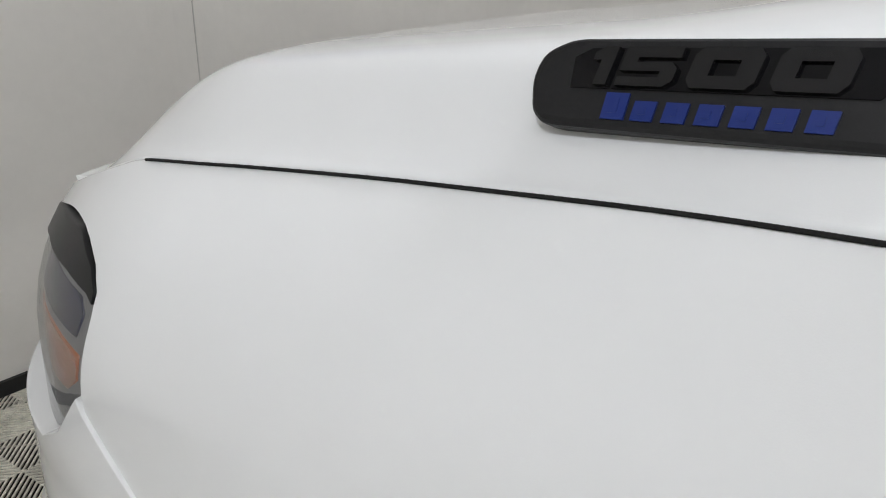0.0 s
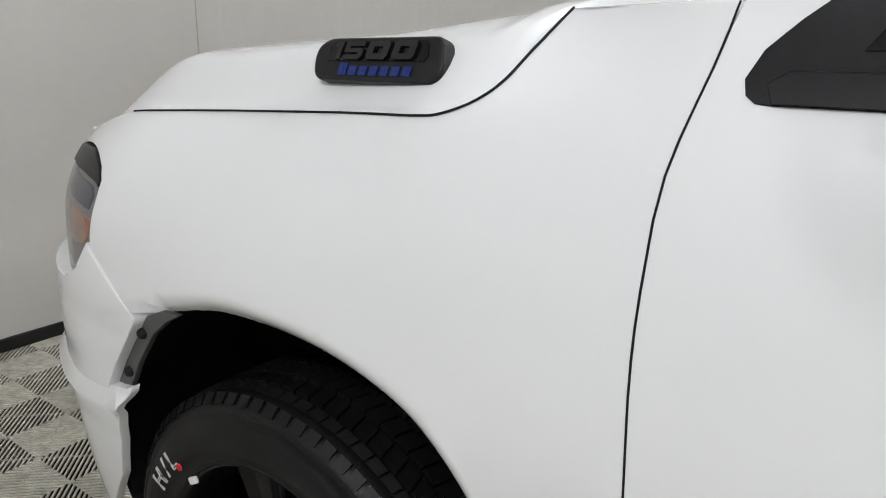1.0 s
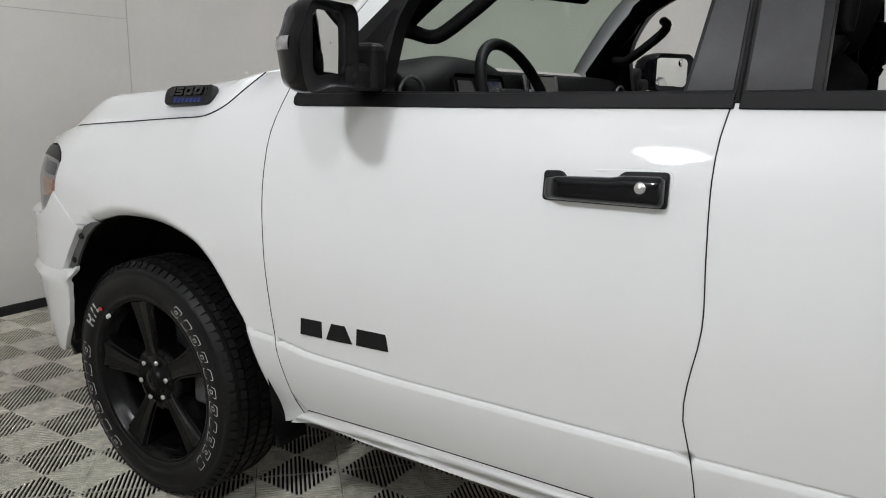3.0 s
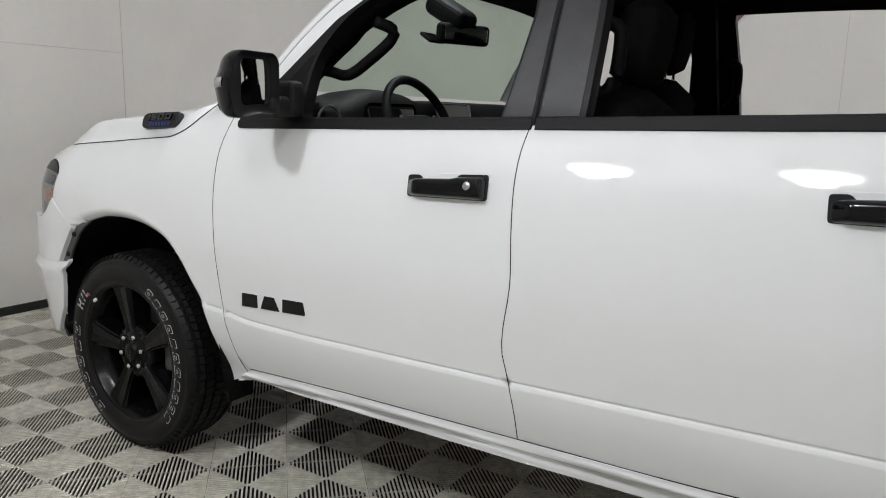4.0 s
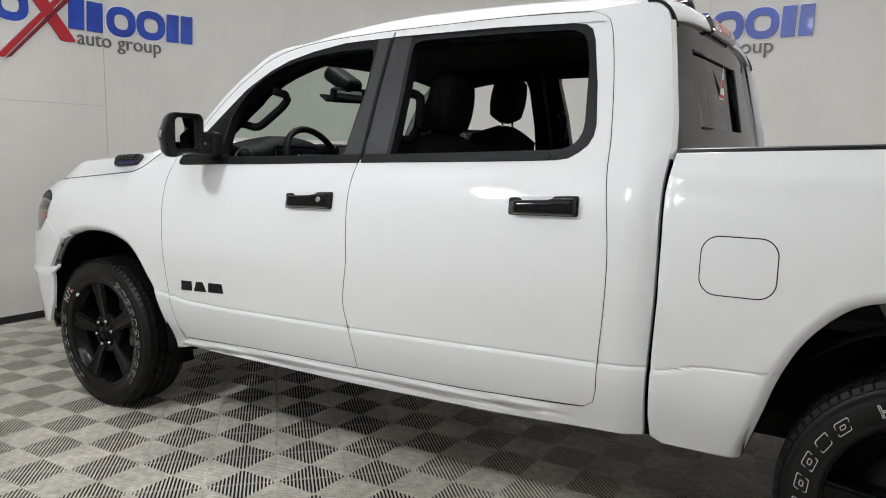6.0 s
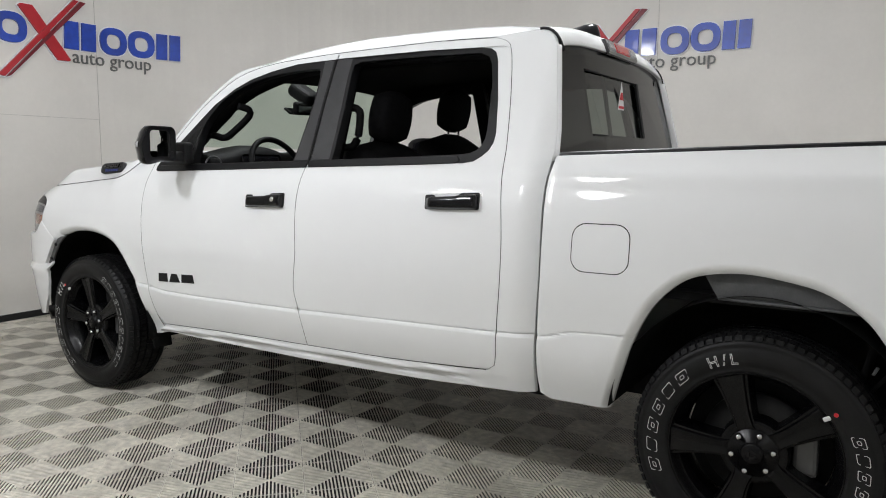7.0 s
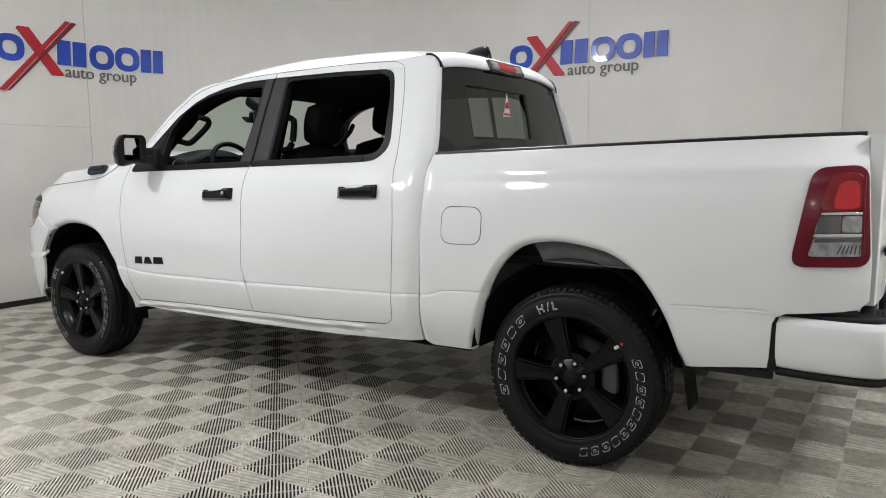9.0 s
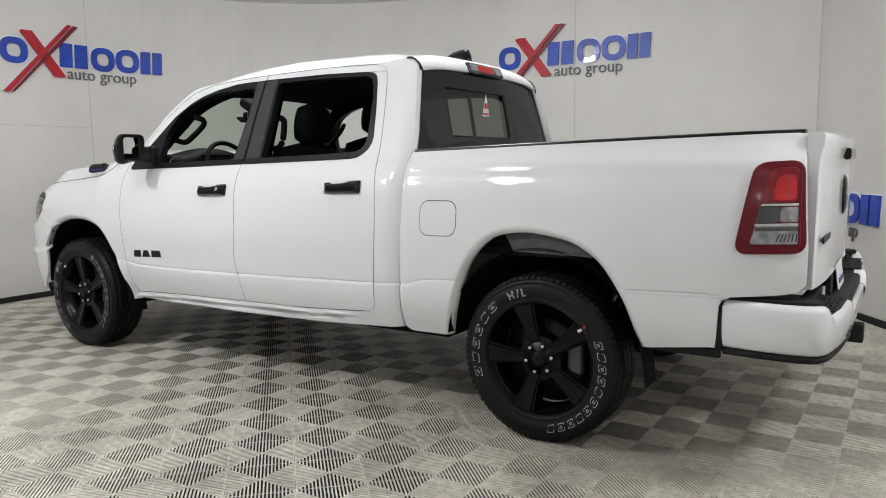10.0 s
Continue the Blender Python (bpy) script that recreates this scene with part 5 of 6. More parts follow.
# ---- mirrors ----
def door_mirror(far):
    e = new("door_mirror")
    e.parent = truck
    e.matrix_parent_inverse = truck.matrix_world.inverted()

    def q(x, y, z):
        return (x + .07 - .55 * (y + .12), 2 * MID - y + .02, z + .012) if far else (x, y, z)

    def drop(a, b):
        return -.02 * max(0, -a / .1) * max(0, -b / .088)

    # rounded housing swept from front to back, fuller at the turn signal
    def bulge(a, b):
        return (.022 * max(0, b - .01) / .078 - .012 * math.exp(-((b + .01) / .035) ** 2)) * max(0, -a) / .1

    ring = resample(rounded(.200, .176, .034, 6), .012)
    bm = bmesh.new()
    rows = []
    for x, s, dy in ((.800, .25, .035), (.806, .50, .028), (.822, .72, .018), (.850, .90, .008), (.885, .985, .002), (.915, 1.0, 0), (.928, .985, 0)):
        rows.append([q(x + a * -.10, -.122 + dy + (a + bulge(a, b)) * s, 1.433 + (b + drop(a, b)) * s) for a, b in ring])
    vs = grid(bm, rows, closed=True)
    bm.faces.new(vs[0])
    h = part("mirror_housing", bm, GLOSS, truck, "gloss black mirror housing", smooth=True)
    h.parent = e
    bm = bmesh.new()
    f = [q(.929 + a * -.10, -.122 + (a + bulge(a, b)) * .985, 1.433 + (b + drop(a, b)) * .985) for a, b in ring]
    def face(a, b, k):
        a, b = a * k, b * k
        return q(.914 - a * .20 - (a * a + b * b) / 4.0, -.112 + a * .86, 1.436 + (b + .5 * drop(a, b)) * .90)
    g = [face(a, b, .98) for a, b in ring]
    rim_ = [face(a, b, .80) for a, b in ring]
    grid(bm, [f, g, rim_], closed=True)
    p = part("mirror_bezel", bm, TRIM, truck, "black mirror bezel", smooth=True)
    p.parent = e
    bm = bmesh.new()
    grid(bm, [[tuple(Vector(face(a, b, k)) + Vector((.0015, 0, 0))) for a, b in ring] for k in (.80, .6, .4, .2, .02)], closed=True)
    p = part("mirror_glass", bm, MIRROR, truck, "mirror glass", smooth=True)
    p.parent = e
    bm = bmesh.new()
    lathe(bm, [(.0005, -.003), (.018, -.002), (.020, .001)], 20, Matrix.Translation(q(.9215, -.158, 1.478)) @ (pose(0, 0, 0, 0, 0, 100) if not far else pose(0, 0, 0, 0, 0, 80)))
    p = part("spot_mirror", bm, MIRROR, truck, "round blind-spot mirror", smooth=True)
    p.parent = e
    bm = bmesh.new()
    rows = []
    for b in (-.016, -.012, 0, .012, .016):
        rows.append([])
        for x, s, dy in ((.818, .68, .020), (.824, .74, .017), (.835, .82, .013), (.850, .90, .008), (.868, .945, .005), (.885, .985, .002), (.900, .99, .001)):
            o = .0025 if abs(b) < .015 else -.004
            rows[-1].append(q(x + .010 - o * .5, -.122 + dy - (.100 + .012 * math.exp(-((b + .007) / .035) ** 2)) * s - o, 1.430 + b))
    grid(bm, rows)
    p = part("turn_lamp", bm, CLEARLENS, truck, "clear turn signal strip", smooth=True)
    p.parent = e
    bm = bmesh.new()
    box(bm, q(.865, .015, 1.372), (.085, .12, .055), bevel=.018, seg=3)
    box(bm, q(.868, .060, 1.392), (.10, .06, .11), bevel=.018, seg=3)
    p = part("mirror_arm", bm, PLASTIC, truck, "black mirror arm")
    p.parent = e


for side in (False, True):
    door_mirror(side)


# ---- bed, tail ----
for side in (False, True):
    bm = bmesh.new()
    rows = []
    for x in np.linspace(2.94, 4.736, 20):
        z = float(np.interp(x, [2.935, 3.77, 4.72], [1.370, 1.392, 1.414]))
        y = float(skin(x, z))
        pts = [(y + .006, z - .002), (y + .010, z + .012), (y + .020, z + .016), (y + .080, z + .016), (y + .085, z + .004), (y + .085, z - .03)]
        rows.append([(x, 2 * MID - a if side else a, b) for a, b in pts])
    vs = grid(bm, rows)
    bm.faces.new(vs[-1])
    part("bed_rail_cap", bm, TRIM, truck, "black plastic cap along the bed rail", smooth=False)
    bm = bmesh.new()
    rows = []
    for z in (1.25, 1.30, 1.34, 1.37, 1.395, 1.408, 1.414):
        k = .006 if z > 1.41 else .001
        r = [(4.69, float(skin(4.69, z)) + k, z), (4.72, float(skin(4.72, z)) + k, z), (4.746, float(skin(4.746, z)) + k + .003, z), (4.750, float(skin(4.746, z)) + .012, z), (4.750, .30, z)]
        rows.append([(x, 2 * MID - y if side else y, z_) for x, y, z_ in r])
    rows.append([(4.69 + .05 * (i > 1), 2 * MID - .30 if side else .30, 1.414) for i in range(5)])
    grid(bm, rows)
    part("bed_corner", bm, WHITE, truck, "white top corner of the bed side", smooth=False)
    bm = bmesh.new()
    y = .25
    box(bm, (3.81, 2 * MID - y if side else y, 1.13), (1.74, .02, .48))
    part("bed_inner_wall", bm, PLASTIC, truck, "black inner bed wall")
    fuel_side = side
bm = bmesh.new()
box(bm, (3.83, MID, .88), (1.82, 1.75, .03))
box(bm, (2.955, MID, 1.12), (.02, 1.75, .50))
part("bed_floor", bm, PLASTIC, truck, "black bed floor and front wall")
bm = bmesh.new()
box(bm, (2.905, MID, .86), (.03, 1.82, .78))
part("cab_gap_seal", bm, GAP, truck, "dark gap between cab and bed")

# fuel filler flap with its dark outline
fo = [(3.150 + x, 1.046 + z) for x, z in rounded(.206, .166, .048, 6)]
bed = next(o for o in truck.children if o.name.startswith("bed_side") and o.data.vertices[0].co.y < MID)
panel("fuel_flap_gap", [(3.150 + x, 1.046 + z) for x, z in rounded(.213, .173, .051, 6)], GAP, bed, "dark line round the fuel flap", off=-.0006, lip=.004)
panel("fuel_flap", fo, WHITE, bed, "white fuel filler flap", off=-.0016, lip=.004)

TAIL = soft_corners([(4.528, .951), (4.560, 1.15), (4.584, 1.300), (4.750, 1.310), (4.774, .955)], .050, 6)
for side in (False, True):
    tl = panel("tail_lamp", TAIL, DARKRED, truck, "tall red and clear tail lamp", off=-.012, lip=.035, far=side)
    panel("red_lens", soft_corners([(4.612, 1.147), (4.640, 1.278), (4.737, 1.282), (4.746, 1.149)], .030), DEEPRED, tl, "deep red lens", off=-.015, lip=.006, far=side)
    panel("red_reflector", soft_corners([(4.650, 1.156), (4.668, 1.250), (4.724, 1.256), (4.734, 1.158)], .025), REDLENS, tl, "bright red inner reflector", off=-.0165, lip=.006, far=side)
    for k in range(6):
        x0 = 4.672 + .013 * k
        panel("lens_rib", [(x0, 1.000), (x0 + .0025, 1.000), (x0 + .0145 - .002 * k, 1.030), (x0 + .012 - .002 * k, 1.030)], SMOKE, tl, off=-.0172, lip=.002, step=.012, far=side)
    panel("lens_band", [(4.600, 1.040), (4.748, 1.044), (4.747, 1.056), (4.603, 1.053)], SMOKE, tl, "dark band in the lens", off=-.0172, lip=.003, far=side)
    panel("lens_line", [(4.746, .99), (4.752, .99), (4.744, 1.27), (4.739, 1.27)], DARKRED, tl, "red edge line", off=-.0185, lip=.004, far=side)
    panel("smoked_lens", soft_corners([(4.600, 1.072), (4.616, 1.132), (4.680, 1.132), (4.676, 1.072)], .008), SMOKE, tl, "dark smoked lens", off=-.016, lip=.006, far=side)
    panel("reverse_lens", soft_corners([(4.682, 1.076), (4.684, 1.130), (4.742, 1.132), (4.746, 1.076)], .010), CLEARLENS, tl, "clear reversing lens", off=-.016, lip=.006, far=side)
    panel("clear_lens", soft_corners([(4.584, .990), (4.602, 1.058), (4.745, 1.060), (4.752, .992)], .012), CLEARLENS, tl, "clear ribbed lens", off=-.016, lip=.006, far=side)
    panel("lens_line", [(4.618, 1.136), (4.747, 1.138), (4.747, 1.145), (4.619, 1.143)], CHROME, tl, "thin bright divider", off=-.018, lip=.006, far=side)
    panel("lens_line", [(4.598, 1.059), (4.750, 1.062), (4.749, 1.070), (4.600, 1.067)], CHROME, tl, "thin bright divider", off=-.018, lip=.006, far=side)


def gate_x(y, z):
    k = abs(y - MID) / .90
    return 4.822 - .035 * k ** 4 - .012 * max(0, (1.15 - z)) + .018 * float(sstep(1.29, 1.385, z))


bm = bmesh.new()
rows = []
for z in (.80, .83, .95, 1.08, 1.18, 1.27, 1.32, 1.36, 1.39, 1.408, 1.416):
    rows.append([(gate_x(y, z) - (.012 if z > 1.41 else 0), y, z) for y in np.linspace(.176, 2 * MID - .176, 33)])
rows.append([(4.75, y, 1.416) for y in np.linspace(.176, 2 * MID - .176, 33)])
rows.append([(4.75, y, .80) for y in np.linspace(.176, 2 * MID - .176, 33)])
rows.append(rows[0])
vs = grid(bm, rows)
bm.faces.new([r[0] for r in vs[:-1]])
bm.faces.new([r[-1] for r in vs[:-1]])
gate = part("tailgate", bm, WHITE, truck, "white tailgate", smooth=False)
for p_ in gate.data.polygons:
    p_.use_smooth = len(p_.vertices) == 4
bm = bmesh.new()
box(bm, (gate_x(MID, 1.33) + .012, MID, 1.335), (.035, .34, .055), bevel=.014, seg=3)
part("tailgate_handle", bm, GLOSS, gate, "gloss black tailgate handle")
bm = bmesh.new()
lathe(bm, [(.0005, .016), (.06, .015), (.085, .008), (.092, .0)], 28, Matrix.Translation((gate_x(MID, 1.14), MID, 1.14)) @ Matrix.Diagonal((1, .85, 1.05, 1)) @ pose(0, 0, 0, 0, 0, -90))
part("tailgate_emblem", bm, GLOSS, gate, "black plain emblem shape", smooth=True)
bm = bmesh.new()
box(bm, (gate_x(.40, .985) + .003, .38, .990), (.008, .26, .026), bevel=.002)
part("tailgate_badge", bm, TRIM, gate, "black plain badge bar")

# rear bumper: white wrap, black step pads, lower valance, plate
half = [(4.490, .026), (4.60, .013), (4.72, .010), (4.78, .016), (4.822, .030), (4.850, .056), (4.866, .095), (4.878, .16), (4.890, .26), (4.900, .40), (4.908, .56), (4.910, .62)]
plan = spline(half, .015)


def sweep(profile, pl, close=False):
    bm = bmesh.new()
    rows = []
    for o, z in profile:
        r = []
        for i, (x, y) in enumerate(pl):
            a, b = Vector(pl[max(i - 1, 0)]), Vector(pl[min(i + 1, len(pl) - 1)])
            t = (b - a).normalized()
            n = Vector((t.y, -t.x))
            if n.dot(Vector((x, y)) - Vector((4.3, MID))) < 0:
                n = -n
            drop = .044 * float(sstep(.07, .125, y if y < MID else 2 * MID - y)) + .062 * float(sstep(.54, .60, y if y < MID else 2 * MID - y))
            r.append((x + n.x * o, y + n.y * o, z - drop * float(sstep(.60, .74, z))))
        rows.append(r)
    grid(bm, rows)
    return bm


bump = new("rear_bumper")
bump.parent = truck
bump.matrix_parent_inverse = truck.matrix_world.inverted()
prof = [(-.03, .566), (-.006, .568), (.004, .580), (.010, .64), (.011, .69), (.008, .733), (.0, .751), (-.014, .758), (-.05, .759)]
for side in (False, True):
    pl = [(x, 2 * MID - y) for x, y in plan][::-1] if side else plan
    p = part("bumper_corner", sweep(prof, pl), WHITE, truck, "white rear bumper corner", smooth=True)
    p.parent = bump
    p = part("lower_valance", sweep([(-.06, .533), (-.016, .535), (-.004, .542), (-.002, .560), (-.02, .566)], pl), PLASTIC, truck, "black lower bumper valance", smooth=True)
    p.parent = bump
    bm = bmesh.new()
    yy = lambda y: 2 * MID - y if side else y
    flip = Matrix.Translation((0, 2 * MID, 0)) @ Matrix.Diagonal((1, -1, 1, 1)) if side else Matrix()
    prism(bm, soft_corners([(4.470, .050), (4.70, .034), (4.79, .042), (4.826, .062), (4.846, .105), (4.80, .150), (4.470, .16)], .02), .022, flip @ Matrix.Translation((0, 0, .750)), bevel=.006)
    prism(bm, soft_corners([(4.770, .125), (4.862, .125), (4.884, .30), (4.893, .545), (4.770, .56)], .012), .020, flip @ Matrix.Translation((0, 0, .704)), bevel=.005)
    prism(bm, [(4.74, .10), (4.790, .10), (4.790, .60), (4.74, .60)], .05, flip @ Matrix.Translation((0, 0, .705)), bevel=.005)
    p = part("step_pad", bm, PLASTIC, truck, "black ribbed step pad")
    p.parent = bump
    bm = bmesh.new()
    for i in range(6):
        for j in range(4):
            box(bm, (4.806 + j * .019 + .004 + i * .001, yy(.175 + i * .058), .726), (.011, .040, .007), bevel=.002, seg=1)
    p = tagged(part("step_nubs", bm, PLASTIC, truck), kind="stuff")
    p.parent = bump
    bm = bmesh.new()
    box(bm, (4.478, yy(.040), .662), (.034, .045, .225), bevel=.010)
    p = part("bumper_end_seal", bm, PLASTIC, truck, "black seal at the bumper end")
    p.parent = bump
bm = bmesh.new()
box(bm, (4.845, MID, .655), (.09, .96, .085), bevel=.02, seg=3)
p = part("bumper_step", bm, PLASTIC, truck, "black lowered centre step")
p.parent = bump
bm = bmesh.new()
box(bm, (4.895, MID, .608), (.036, .90, .080), bevel=.012, seg=3)
p = part("bumper_centre", bm, WHITE, truck, "white bumper centre")
p.parent = bump
bm = bmesh.new()
box(bm, (4.80, MID, .735), (.02, .62, .10))
p = part("plate_recess", bm, PLASTIC, truck, "black plate recess")
p.parent = bump
bm = bmesh.new()
box(bm, (4.826, MID - .02, .742), (.006, .30, .150), rot=(0, -8, 0), bevel=.002)
lp = part("licence_plate", bm, PAPER, truck, "white temporary plate with coloured bars")
lp.parent = bump
bm = bmesh.new()
box(bm, (4.832, MID - .02, .735), (.003, .20, .022), rot=(0, -8, 0))
p = part("plate_bar", bm, BLUEINK, truck, "plain blue bar")
p.parent = bump
bm = bmesh.new()
box(bm, (4.88, MID, .47), (.12, .09, .09), bevel=.01)
p = part("tow_hitch", bm, PLASTIC, truck, "black tow hitch receiver")
p.parent = bump
bm = bmesh.new()
box(bm, (4.33, MID, .585), (.24, 1.90, .05))
box(bm, (4.33, .06, .53), (.30, .03, .035), bevel=.006)
box(bm, (4.33, 2 * MID - .06, .53), (.30, .03, .035), bevel=.006)
part("rear_underbody", bm, PLASTIC, truck, "black lower edge below the bed")



# ---- cab interior ----
bm = bmesh.new()
rows = []
for x in (1.02, 1.10, 1.25, 1.5, 1.9, 2.3, 2.6, 2.78, 2.83):
    zc = float(np.interp(x, [1.02, 1.25, 1.5, 2.0, 2.6, 2.83], [1.80, 1.865, 1.885, 1.895, 1.885, 1.82]))
    rows.append([(x, .30 + (2 * MID - .60) * k / 12, zc - .06 * abs(2 * k / 12 - 1) ** 3) for k in range(13)])
grid(bm, rows)
part("headliner", bm, CLOTH, truck, "black cloth headliner", smooth=True)
for side in (False, True):
    yy = (lambda y: 2 * MID - y) if side else (lambda y: y)
    for nm, o in (("door_card", [(.66, .52), (1.66, .54), (1.66, 1.335), (.70, 1.305)]), ("door_card", [(1.74, .54), (2.66, .56), (2.70, 1.355), (1.74, 1.340)])):
        panel(nm, o, DASH, truck, "black inner door panel", off=.075, lip=.02, step=.08, far=side)
    bm = bmesh.new()
    # centre pillar and roof side lining
    prism(bm, [(1.685, .50), (1.80, .50), (1.775, 1.36), (1.765, 1.84), (1.685, 1.84), (1.690, 1.36)], .05, Matrix.Translation((0, yy(.25), 0)) @ pose(0, 0, 0, 90, 0, 0))
    bmesh.ops.transform(bm, matrix=Matrix(((1, 0, 0, 0), (0, 1, (-.36 if side else .36), (.36 * 1.36 if side else -.36 * 1.36)), (0, 0, 1, 0), (0, 0, 0, 1))), verts=[v for v in bm.verts if v.co.z > 1.3])
    part("centre_pillar", bm, DASH, truck, "black centre pillar lining")
    bm = bmesh.new()
    lin = spline([(.70, 1.42), (.86, 1.60), (1.0, 1.715), (1.16, 1.79), (1.4, 1.825), (1.9, 1.838), (2.4, 1.83), (2.62, 1.80), (2.72, 1.70), (2.79, 1.50), (2.83, 1.36)], .05)
    rows = [[], [], [], []]
    for x, z in lin:
        y = float(skin(x, z))
        wide = .016 * (1 - float(sstep(1.1, 1.5, x)))
        for r, (dy, dz) in zip(rows, ((.03, .02), (.035, -.035 - wide * .6), (.085 + wide, -.05 - wide), (.14 + wide, .01))):
            r.append((x + (-.03 if x > 2.55 else .02 if x < .95 else 0) * (dy > .03), yy(y + dy), z + dz))
    grid(bm, rows)
    part("roof_lining", bm, DASH, truck, "black pillar and roof edge lining", smooth=True)
    for nm, pth in (("grab_handle", [(.845, .245, 1.492), (.852, .285, 1.488), (.905, .31, 1.478), (.985, .325, 1.528), (1.062, .335, 1.588), (1.075, .325, 1.620), (1.045, .275, 1.640)]),
                    ("grab_handle", [(1.80, .25, 1.600), (1.815, .285, 1.602), (1.842, .30, 1.585), (1.845, .295, 1.52), (1.838, .285, 1.455), (1.815, .27, 1.418), (1.795, .23, 1.415)])):
        bm = bmesh.new()
        tube(bm, [(x, yy(y), z) for x, y, z in spline(pth, .015)], .019, 10)
        part(nm, bm, DASH, truck, "black grab handle on the pillar", smooth=True)
bm = bmesh.new()
for x, z in ((2.80, 1.05),):
    box(bm, (x + .06, MID, z), (.02, 1.80, .68))
part("back_panel", bm, CLOTH, truck, "black cloth rear cab wall")

# dashboard, screen and steering wheel
bm = bmesh.new()
rows = []
for y in np.linspace(.17, 2 * MID - .17, 40):
    hood_ = .045 * math.exp(-((y - .60) / .19) ** 4)
    dip = .012 * float(sstep(.75, .95, y))
    rows.append([(.42, y, 1.36), (.52, y, 1.382), (.66, y, 1.395 + hood_ * .8), (.76, y, 1.398 + hood_ + dip), (.835, y, 1.385 + hood_ + dip), (.862, y, 1.35 + hood_ * .6), (.868, y, 1.28), (.84, y, 1.10), (.80, y, .80)])
grid(bm, rows)
dash = part("dashboard", bm, DASH, truck, "black soft dashboard with silver trims", smooth=True)
bm = bmesh.new()
box(bm, (.868, 1.045, 1.325), (.02, .22, .155), rot=(0, -10, 0), bevel=.008)
part("centre_screen", bm, SCREEN, dash, "dark centre screen")
for y0 in (.92, 1.17):
    bm = bmesh.new()
    box(bm, (.874, y0, 1.30), (.014, .014, .20), rot=(0, -10, 0), bevel=.005)
    part("screen_trim", bm, SILVER, dash, "silver trim strip")
for y0, z0 in ((.25, 1.33), (1.83, 1.33)):
    bm = bmesh.new()
    tube(bm, [(.872, y0 + .055 * math.cos(a), z0 + .045 * math.sin(a)) for a in np.linspace(0, 2 * math.pi, 17)], .005, 8, caps=False)
    part("vent_ring", bm, SILVER, dash, "silver air vent ring", smooth=True)
bm = bmesh.new()
box(bm, (.872, .60, 1.335), (.02, .30, .11), rot=(0, -14, 0), bevel=.02, seg=3)
part("instrument_panel", bm, SCREEN, dash, "dark instrument panel")
sw = new("steering_wheel")
sw.parent = truck
sw.matrix_parent_inverse = truck.matrix_world.inverted()
SM = Matrix.Translation((1.005, .60, 1.305)) @ pose(0, 0, 0, 0, -24, 0)
bm = bmesh.new()
tube(bm, [SM @ Vector((0, .188 * math.cos(a), .188 * math.sin(a))) for a in np.linspace(0, 2 * math.pi, 41)], .0165, 12, caps=False)
p = part("wheel_rim", bm, DASH, truck, "black steering wheel rim", smooth=True)
p.parent = sw
bm = bmesh.new()
b2 = bmesh.new()
box(b2, (-.02, 0, -.01), (.06, .17, .13), bevel=.025, seg=3)
box(b2, (-.012, .12, .0), (.02, .12, .04), bevel=.008)
box(b2, (-.012, -.12, .0), (.02, .12, .04), bevel=.008)
box(b2, (-.012, 0, -.12), (.02, .05, .13), bevel=.008)
bmesh.ops.transform(b2, matrix=SM, verts=b2.verts)
join(bm, b2)
p = part("wheel_hub", bm, DASH, truck, "black wheel hub and spokes")
p.parent = sw
for s_ in (-1, 1):
    bm = bmesh.new()
    b2 = bmesh.new()
    box(b2, (.002, .095 * s_, -.005), (.008, .012, .11), rot=(-12 * s_, 0, 0), bevel=.003)
    bmesh.ops.transform(b2, matrix=SM, verts=b2.verts)
    join(bm, b2)
    p = part("spoke_trim", bm, SILVER, truck, "silver spoke trim")
    p.parent = sw
# rear-view mirror and sensor pod
bm = bmesh.new()
box(bm, (.97, MID - .11, 1.668), (.042, .25, .080), rot=(0, 6, -22), bevel=.020, seg=4)
rv = part("rear_view_mirror", bm, DASH, truck, "black rear-view mirror")
bm = bmesh.new()
box(bm, (.990, MID - .116, 1.667), (.004, .205, .050), rot=(0, 6, -22), bevel=.0015)
part("mirror_face", bm, MIRROR, rv, "mirror glass")
bm = bmesh.new()
box(bm, (.912, MID - .11, 1.752), (.20, .14, .085), rot=(0, 30, 0), bevel=.036, seg=4)
box(bm, (.95, MID - .11, 1.69), (.02, .02, .06))
box(bm, (.855, MID - .16, 1.655), (.06, .10, .014), rot=(0, 35, 0), bevel=.004)
part("sensor_pod", bm, DASH, rv, "black sensor pod")


def cushion(bm, c, s, rot=(0, 0, 0), puff=.35):
    """A padded block with rounded faces."""
    b = bmesh.new()
    bmesh.ops.create_cube(b, size=1.0)
    bmesh.ops.subdivide_edges(b, edges=b.edges[:], cuts=4, use_grid_fill=True)
    for v in b.verts:
        n = Vector(v.co)
        m = max(abs(c_) for c_ in n) * 2
        sph = n.normalized() * .62
        v.co = n.lerp(sph, puff) if m > 0 else n
    bmesh.ops.scale(b, vec=s, verts=b.verts)
    bmesh.ops.transform(b, matrix=pose(*c, *rot), verts=b.verts)
    join(bm, b)


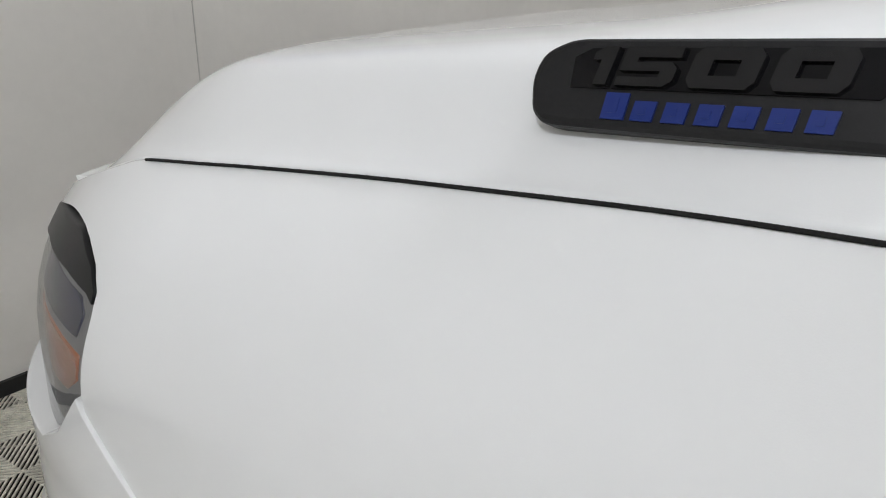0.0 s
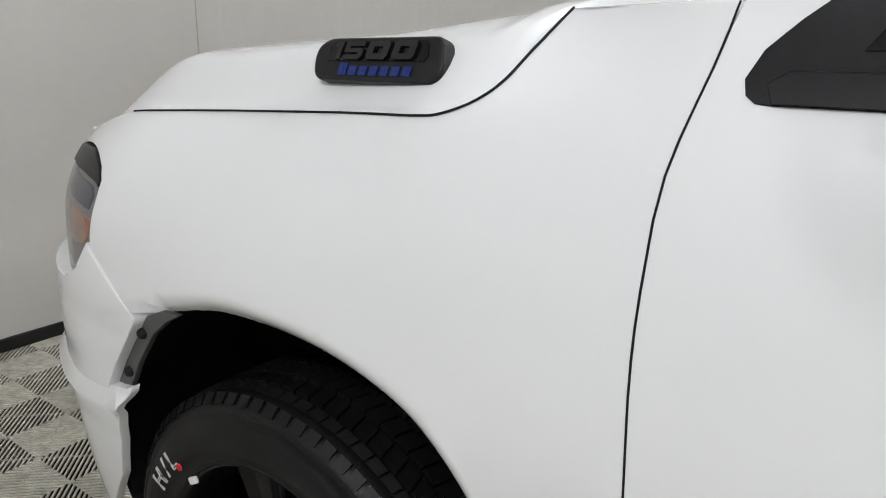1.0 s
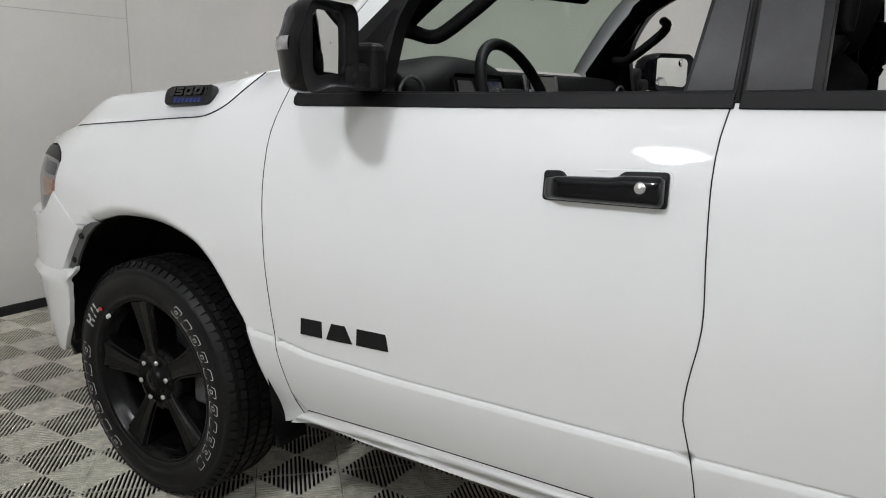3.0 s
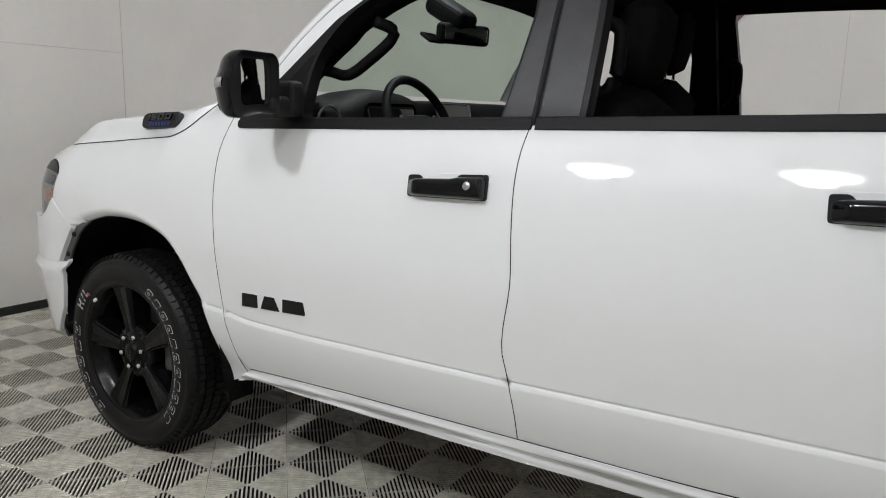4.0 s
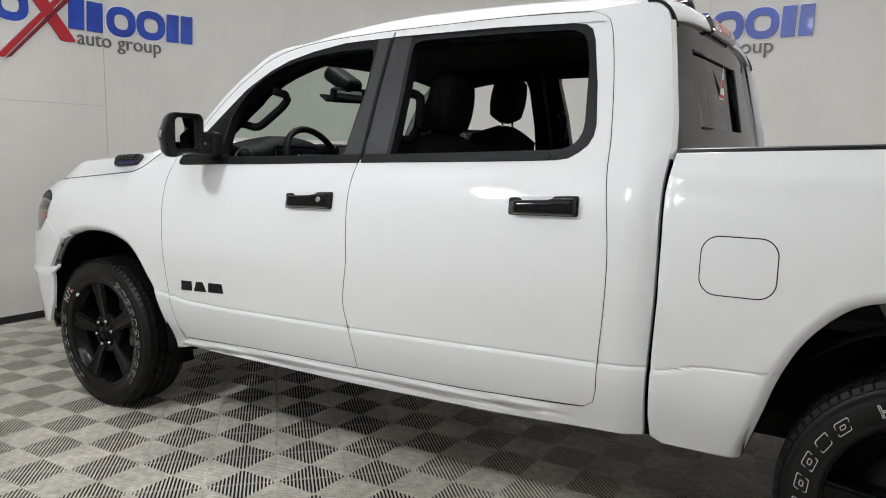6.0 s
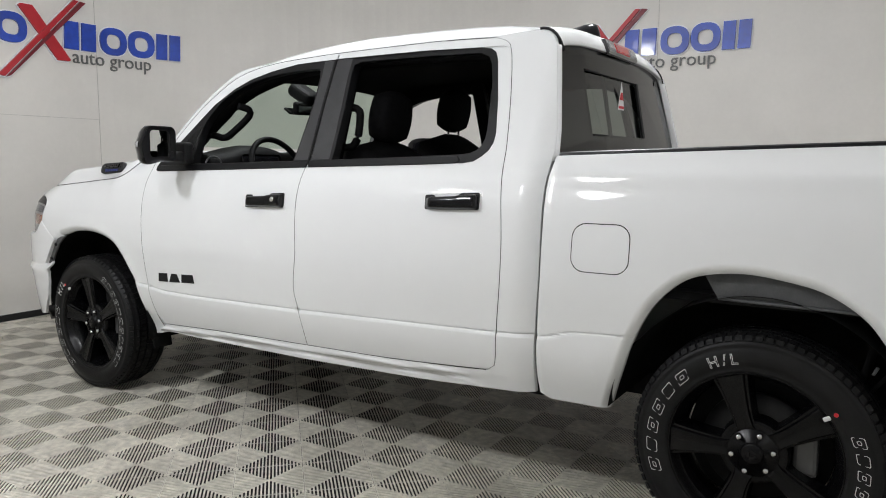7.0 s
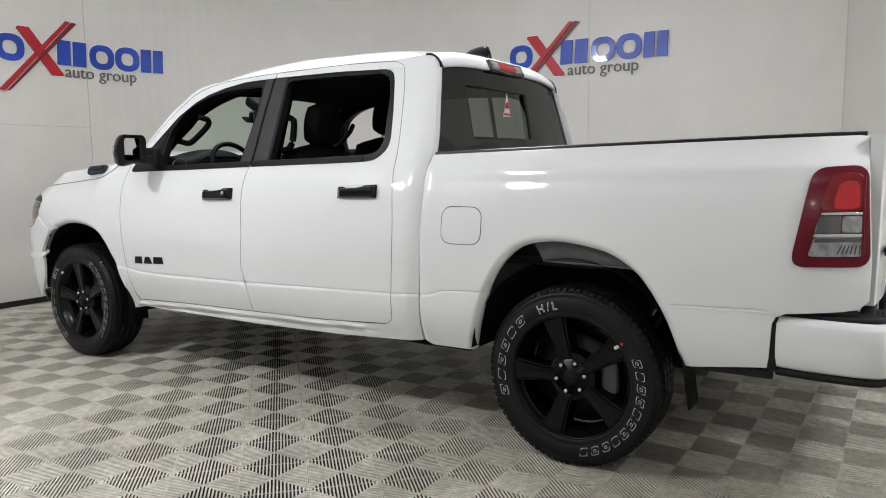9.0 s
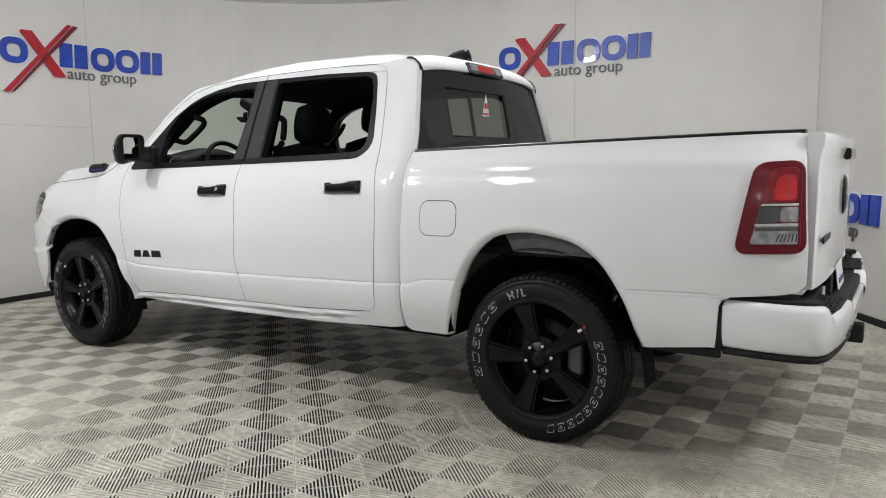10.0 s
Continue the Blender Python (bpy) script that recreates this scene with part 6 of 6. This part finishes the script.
def seat(y, xb, group, rear=False, zt=1.575, rise=0.0):
    e = thing("car_seat", (xb - .25, y, .62), "black cloth car seat with a headrest" if not rear else "black cloth rear car seat with a headrest", "seat", group=group)
    bm = bmesh.new()
    cushion(bm, (xb - .28, y, .86), (.56, .54, .22), (0, -6, 0))
    part("cushion", bm, CLOTH, e, smooth=True)
    bm = bmesh.new()
    cushion(bm, (xb - .01 + rise * .1, y, 1.115 + rise / 2), (.19, .53, (.64 if not rear else .60) + rise), (0, 12, 0), .42)
    part("backrest", bm, CLOTH, e, smooth=True)
    bm = bmesh.new()
    cushion(bm, (xb + .085, y, zt - .005), (.118, .240, .235), (0, 10, 0), .66)
    part("headrest", bm, CLOTH, e, smooth=True)
    for d in (-.06, .06):
        bm = bmesh.new()
        tube(bm, [(xb + .075, y + d, 1.40), (xb + .085, y + d, zt - .05)], .007, 8)
        part("headrest_post", bm, CHROME, e, "chrome headrest post", smooth=True)


seat(.575, 1.735, "front seats")
seat(1.48, 1.555, "front seats", zt=1.672, rise=.065)
seat(.50, 2.60, "rear seats", True, 1.35)
seat(1.04, 2.62, "rear seats", True, 1.33)
seat(1.58, 2.60, "rear seats", True, 1.35)
bm = bmesh.new()
box(bm, (1.62, MID, .92), (.55, .24, .34), bevel=.03, seg=3)
part("centre_console", bm, DASH, truck, "black centre console")



# ---- floor tiles ----
bm = bmesh.new()
box(bm, (2.5, -1.0, -0.035), (10.2, 11.4, 0.04))
floor = tagged(part("floor", bm, SUBFLOOR), "floor of interlocking ribbed grey plastic tiles", "floor", kind="structure")
TL = 0.2885
T0 = (3.258, -0.117)


def tile_geometry(ribs=19, frame=0.0036):
    """One vented tile: ribs run square to each edge and meet along the diagonals."""
    vs, fs = [], []
    p = TL / ribs
    w = p * 0.45
    h = TL / 2
    z1, z0 = 0.0, -0.005

    def rib(x0, x1, ya, yb0, yb1, k):
        c, s = (1, 0, -1, 0)[k], (0, 1, 0, -1)[k]
        base = len(vs)
        e = w * 0.05
        for (x, y, z) in ((x0 + e, ya, z1), (x1 - e, ya, z1), (x1 - e, yb1, z1), (x0 + e, yb0, z1), (x0, ya, z0), (x1, ya, z0), (x1, yb1, z0), (x0, yb0, z0)):
            vs.append((x * c - y * s, x * s + y * c, z))
        for f in ((0, 1, 2, 3), (1, 5, 6, 2), (0, 3, 7, 4), (3, 2, 6, 7)):
            fs.append(tuple(base + i for i in f))

    for k in range(4):
        for i in range(ribs):
            x = -h + (i + 0.5) * p
            x0, x1 = x - w / 2, x + w / 2
            rib(x0, x1, -h + 0.0008, -min(abs(x0), h) + p * 0.08 * 0, -min(abs(x1), h), k)
    for k in range(4):
        c, s = (1, 0, -1, 0)[k], (0, 1, 0, -1)[k]
        base = len(vs)
        for (x, y, z) in ((-h, -h + 0.0008, -0.0004), (h, -h + 0.0008, -0.0004), (h - frame, -h + frame, -0.0004), (-h + frame, -h + frame, -0.0004)):
            vs.append((x * c - y * s, x * s + y * c, z))
        fs.append(tuple(base + i for i in range(4)))
    # thin web along both diagonals
    for c, s in ((.7071, .7071), (.7071, -.7071)):
        base = len(vs)
        r, q = h * 1.40, 0.0016
        for (x, y) in ((-r, -q), (r, -q), (r, q), (-r, q)):
            vs.append((x * c - y * s, x * s + y * c, -0.0012))
        fs.append(tuple(base + i for i in range(4)))
    return vs, fs


TV, TF = tile_geometry()
tile_mesh = bpy.data.meshes.new("tile")
tile_mesh.from_pydata(TV, [], TF)
tile_mesh.materials.append(TILE)
R45 = pose(0, 0, 0, 0, 0, 45)
places = []
for i in range(-40, 41):
    for j in range(-40, 41):
        d = TL / math.sqrt(2)
        x, y = T0[0] + (i + j) * d, T0[1] + (i - j) * d
        inside = WALL_X - 0.2 < x < 7.6 and -5.4 < y < WALL_Y + 0.2
        if y > WALL_Y - CORNER and x < WALL_X + CORNER and math.hypot(x - (WALL_X + CORNER), y - (WALL_Y - CORNER)) > CORNER + 0.22:
            inside = False
        if x > CHAMFER[0] and (x - CHAMFER[0]) * 0.826 + (y - CHAMFER[1]) * 0.564 > 0.22:
            inside = False
        if inside:
            places.append((x, y))
# the tiles beside the near side of the truck are single pieces, the rest one sheet
near = sorted(places, key=lambda p: ((p[0] - 2.6) / 2.2) ** 2 + ((p[1] + 0.75) / 1.0) ** 2)[:300]
nearset = set(near)
base = np.array([tuple(R45 @ Vector(v)) for v in TV])
for x, y in near:
    ob = new("tile", tile_mesh)
    ob.matrix_world = Matrix.Translation((x, y, 0)) @ R45
    ob.parent = floor
far = [p for p in places if p not in nearset]
allv = np.concatenate([base + np.array((x, y, 0)) for x, y in far])
nf = np.array(TF)
allf = np.concatenate([nf + k * len(TV) for k in range(len(far))])
me = bpy.data.meshes.new("floor_tiles")
me.from_pydata(allv.tolist(), [], allf.tolist())
tagged(link("tiles_beyond", me, TILE, floor), "sheet of ribbed grey plastic tiles", kind="stuff")
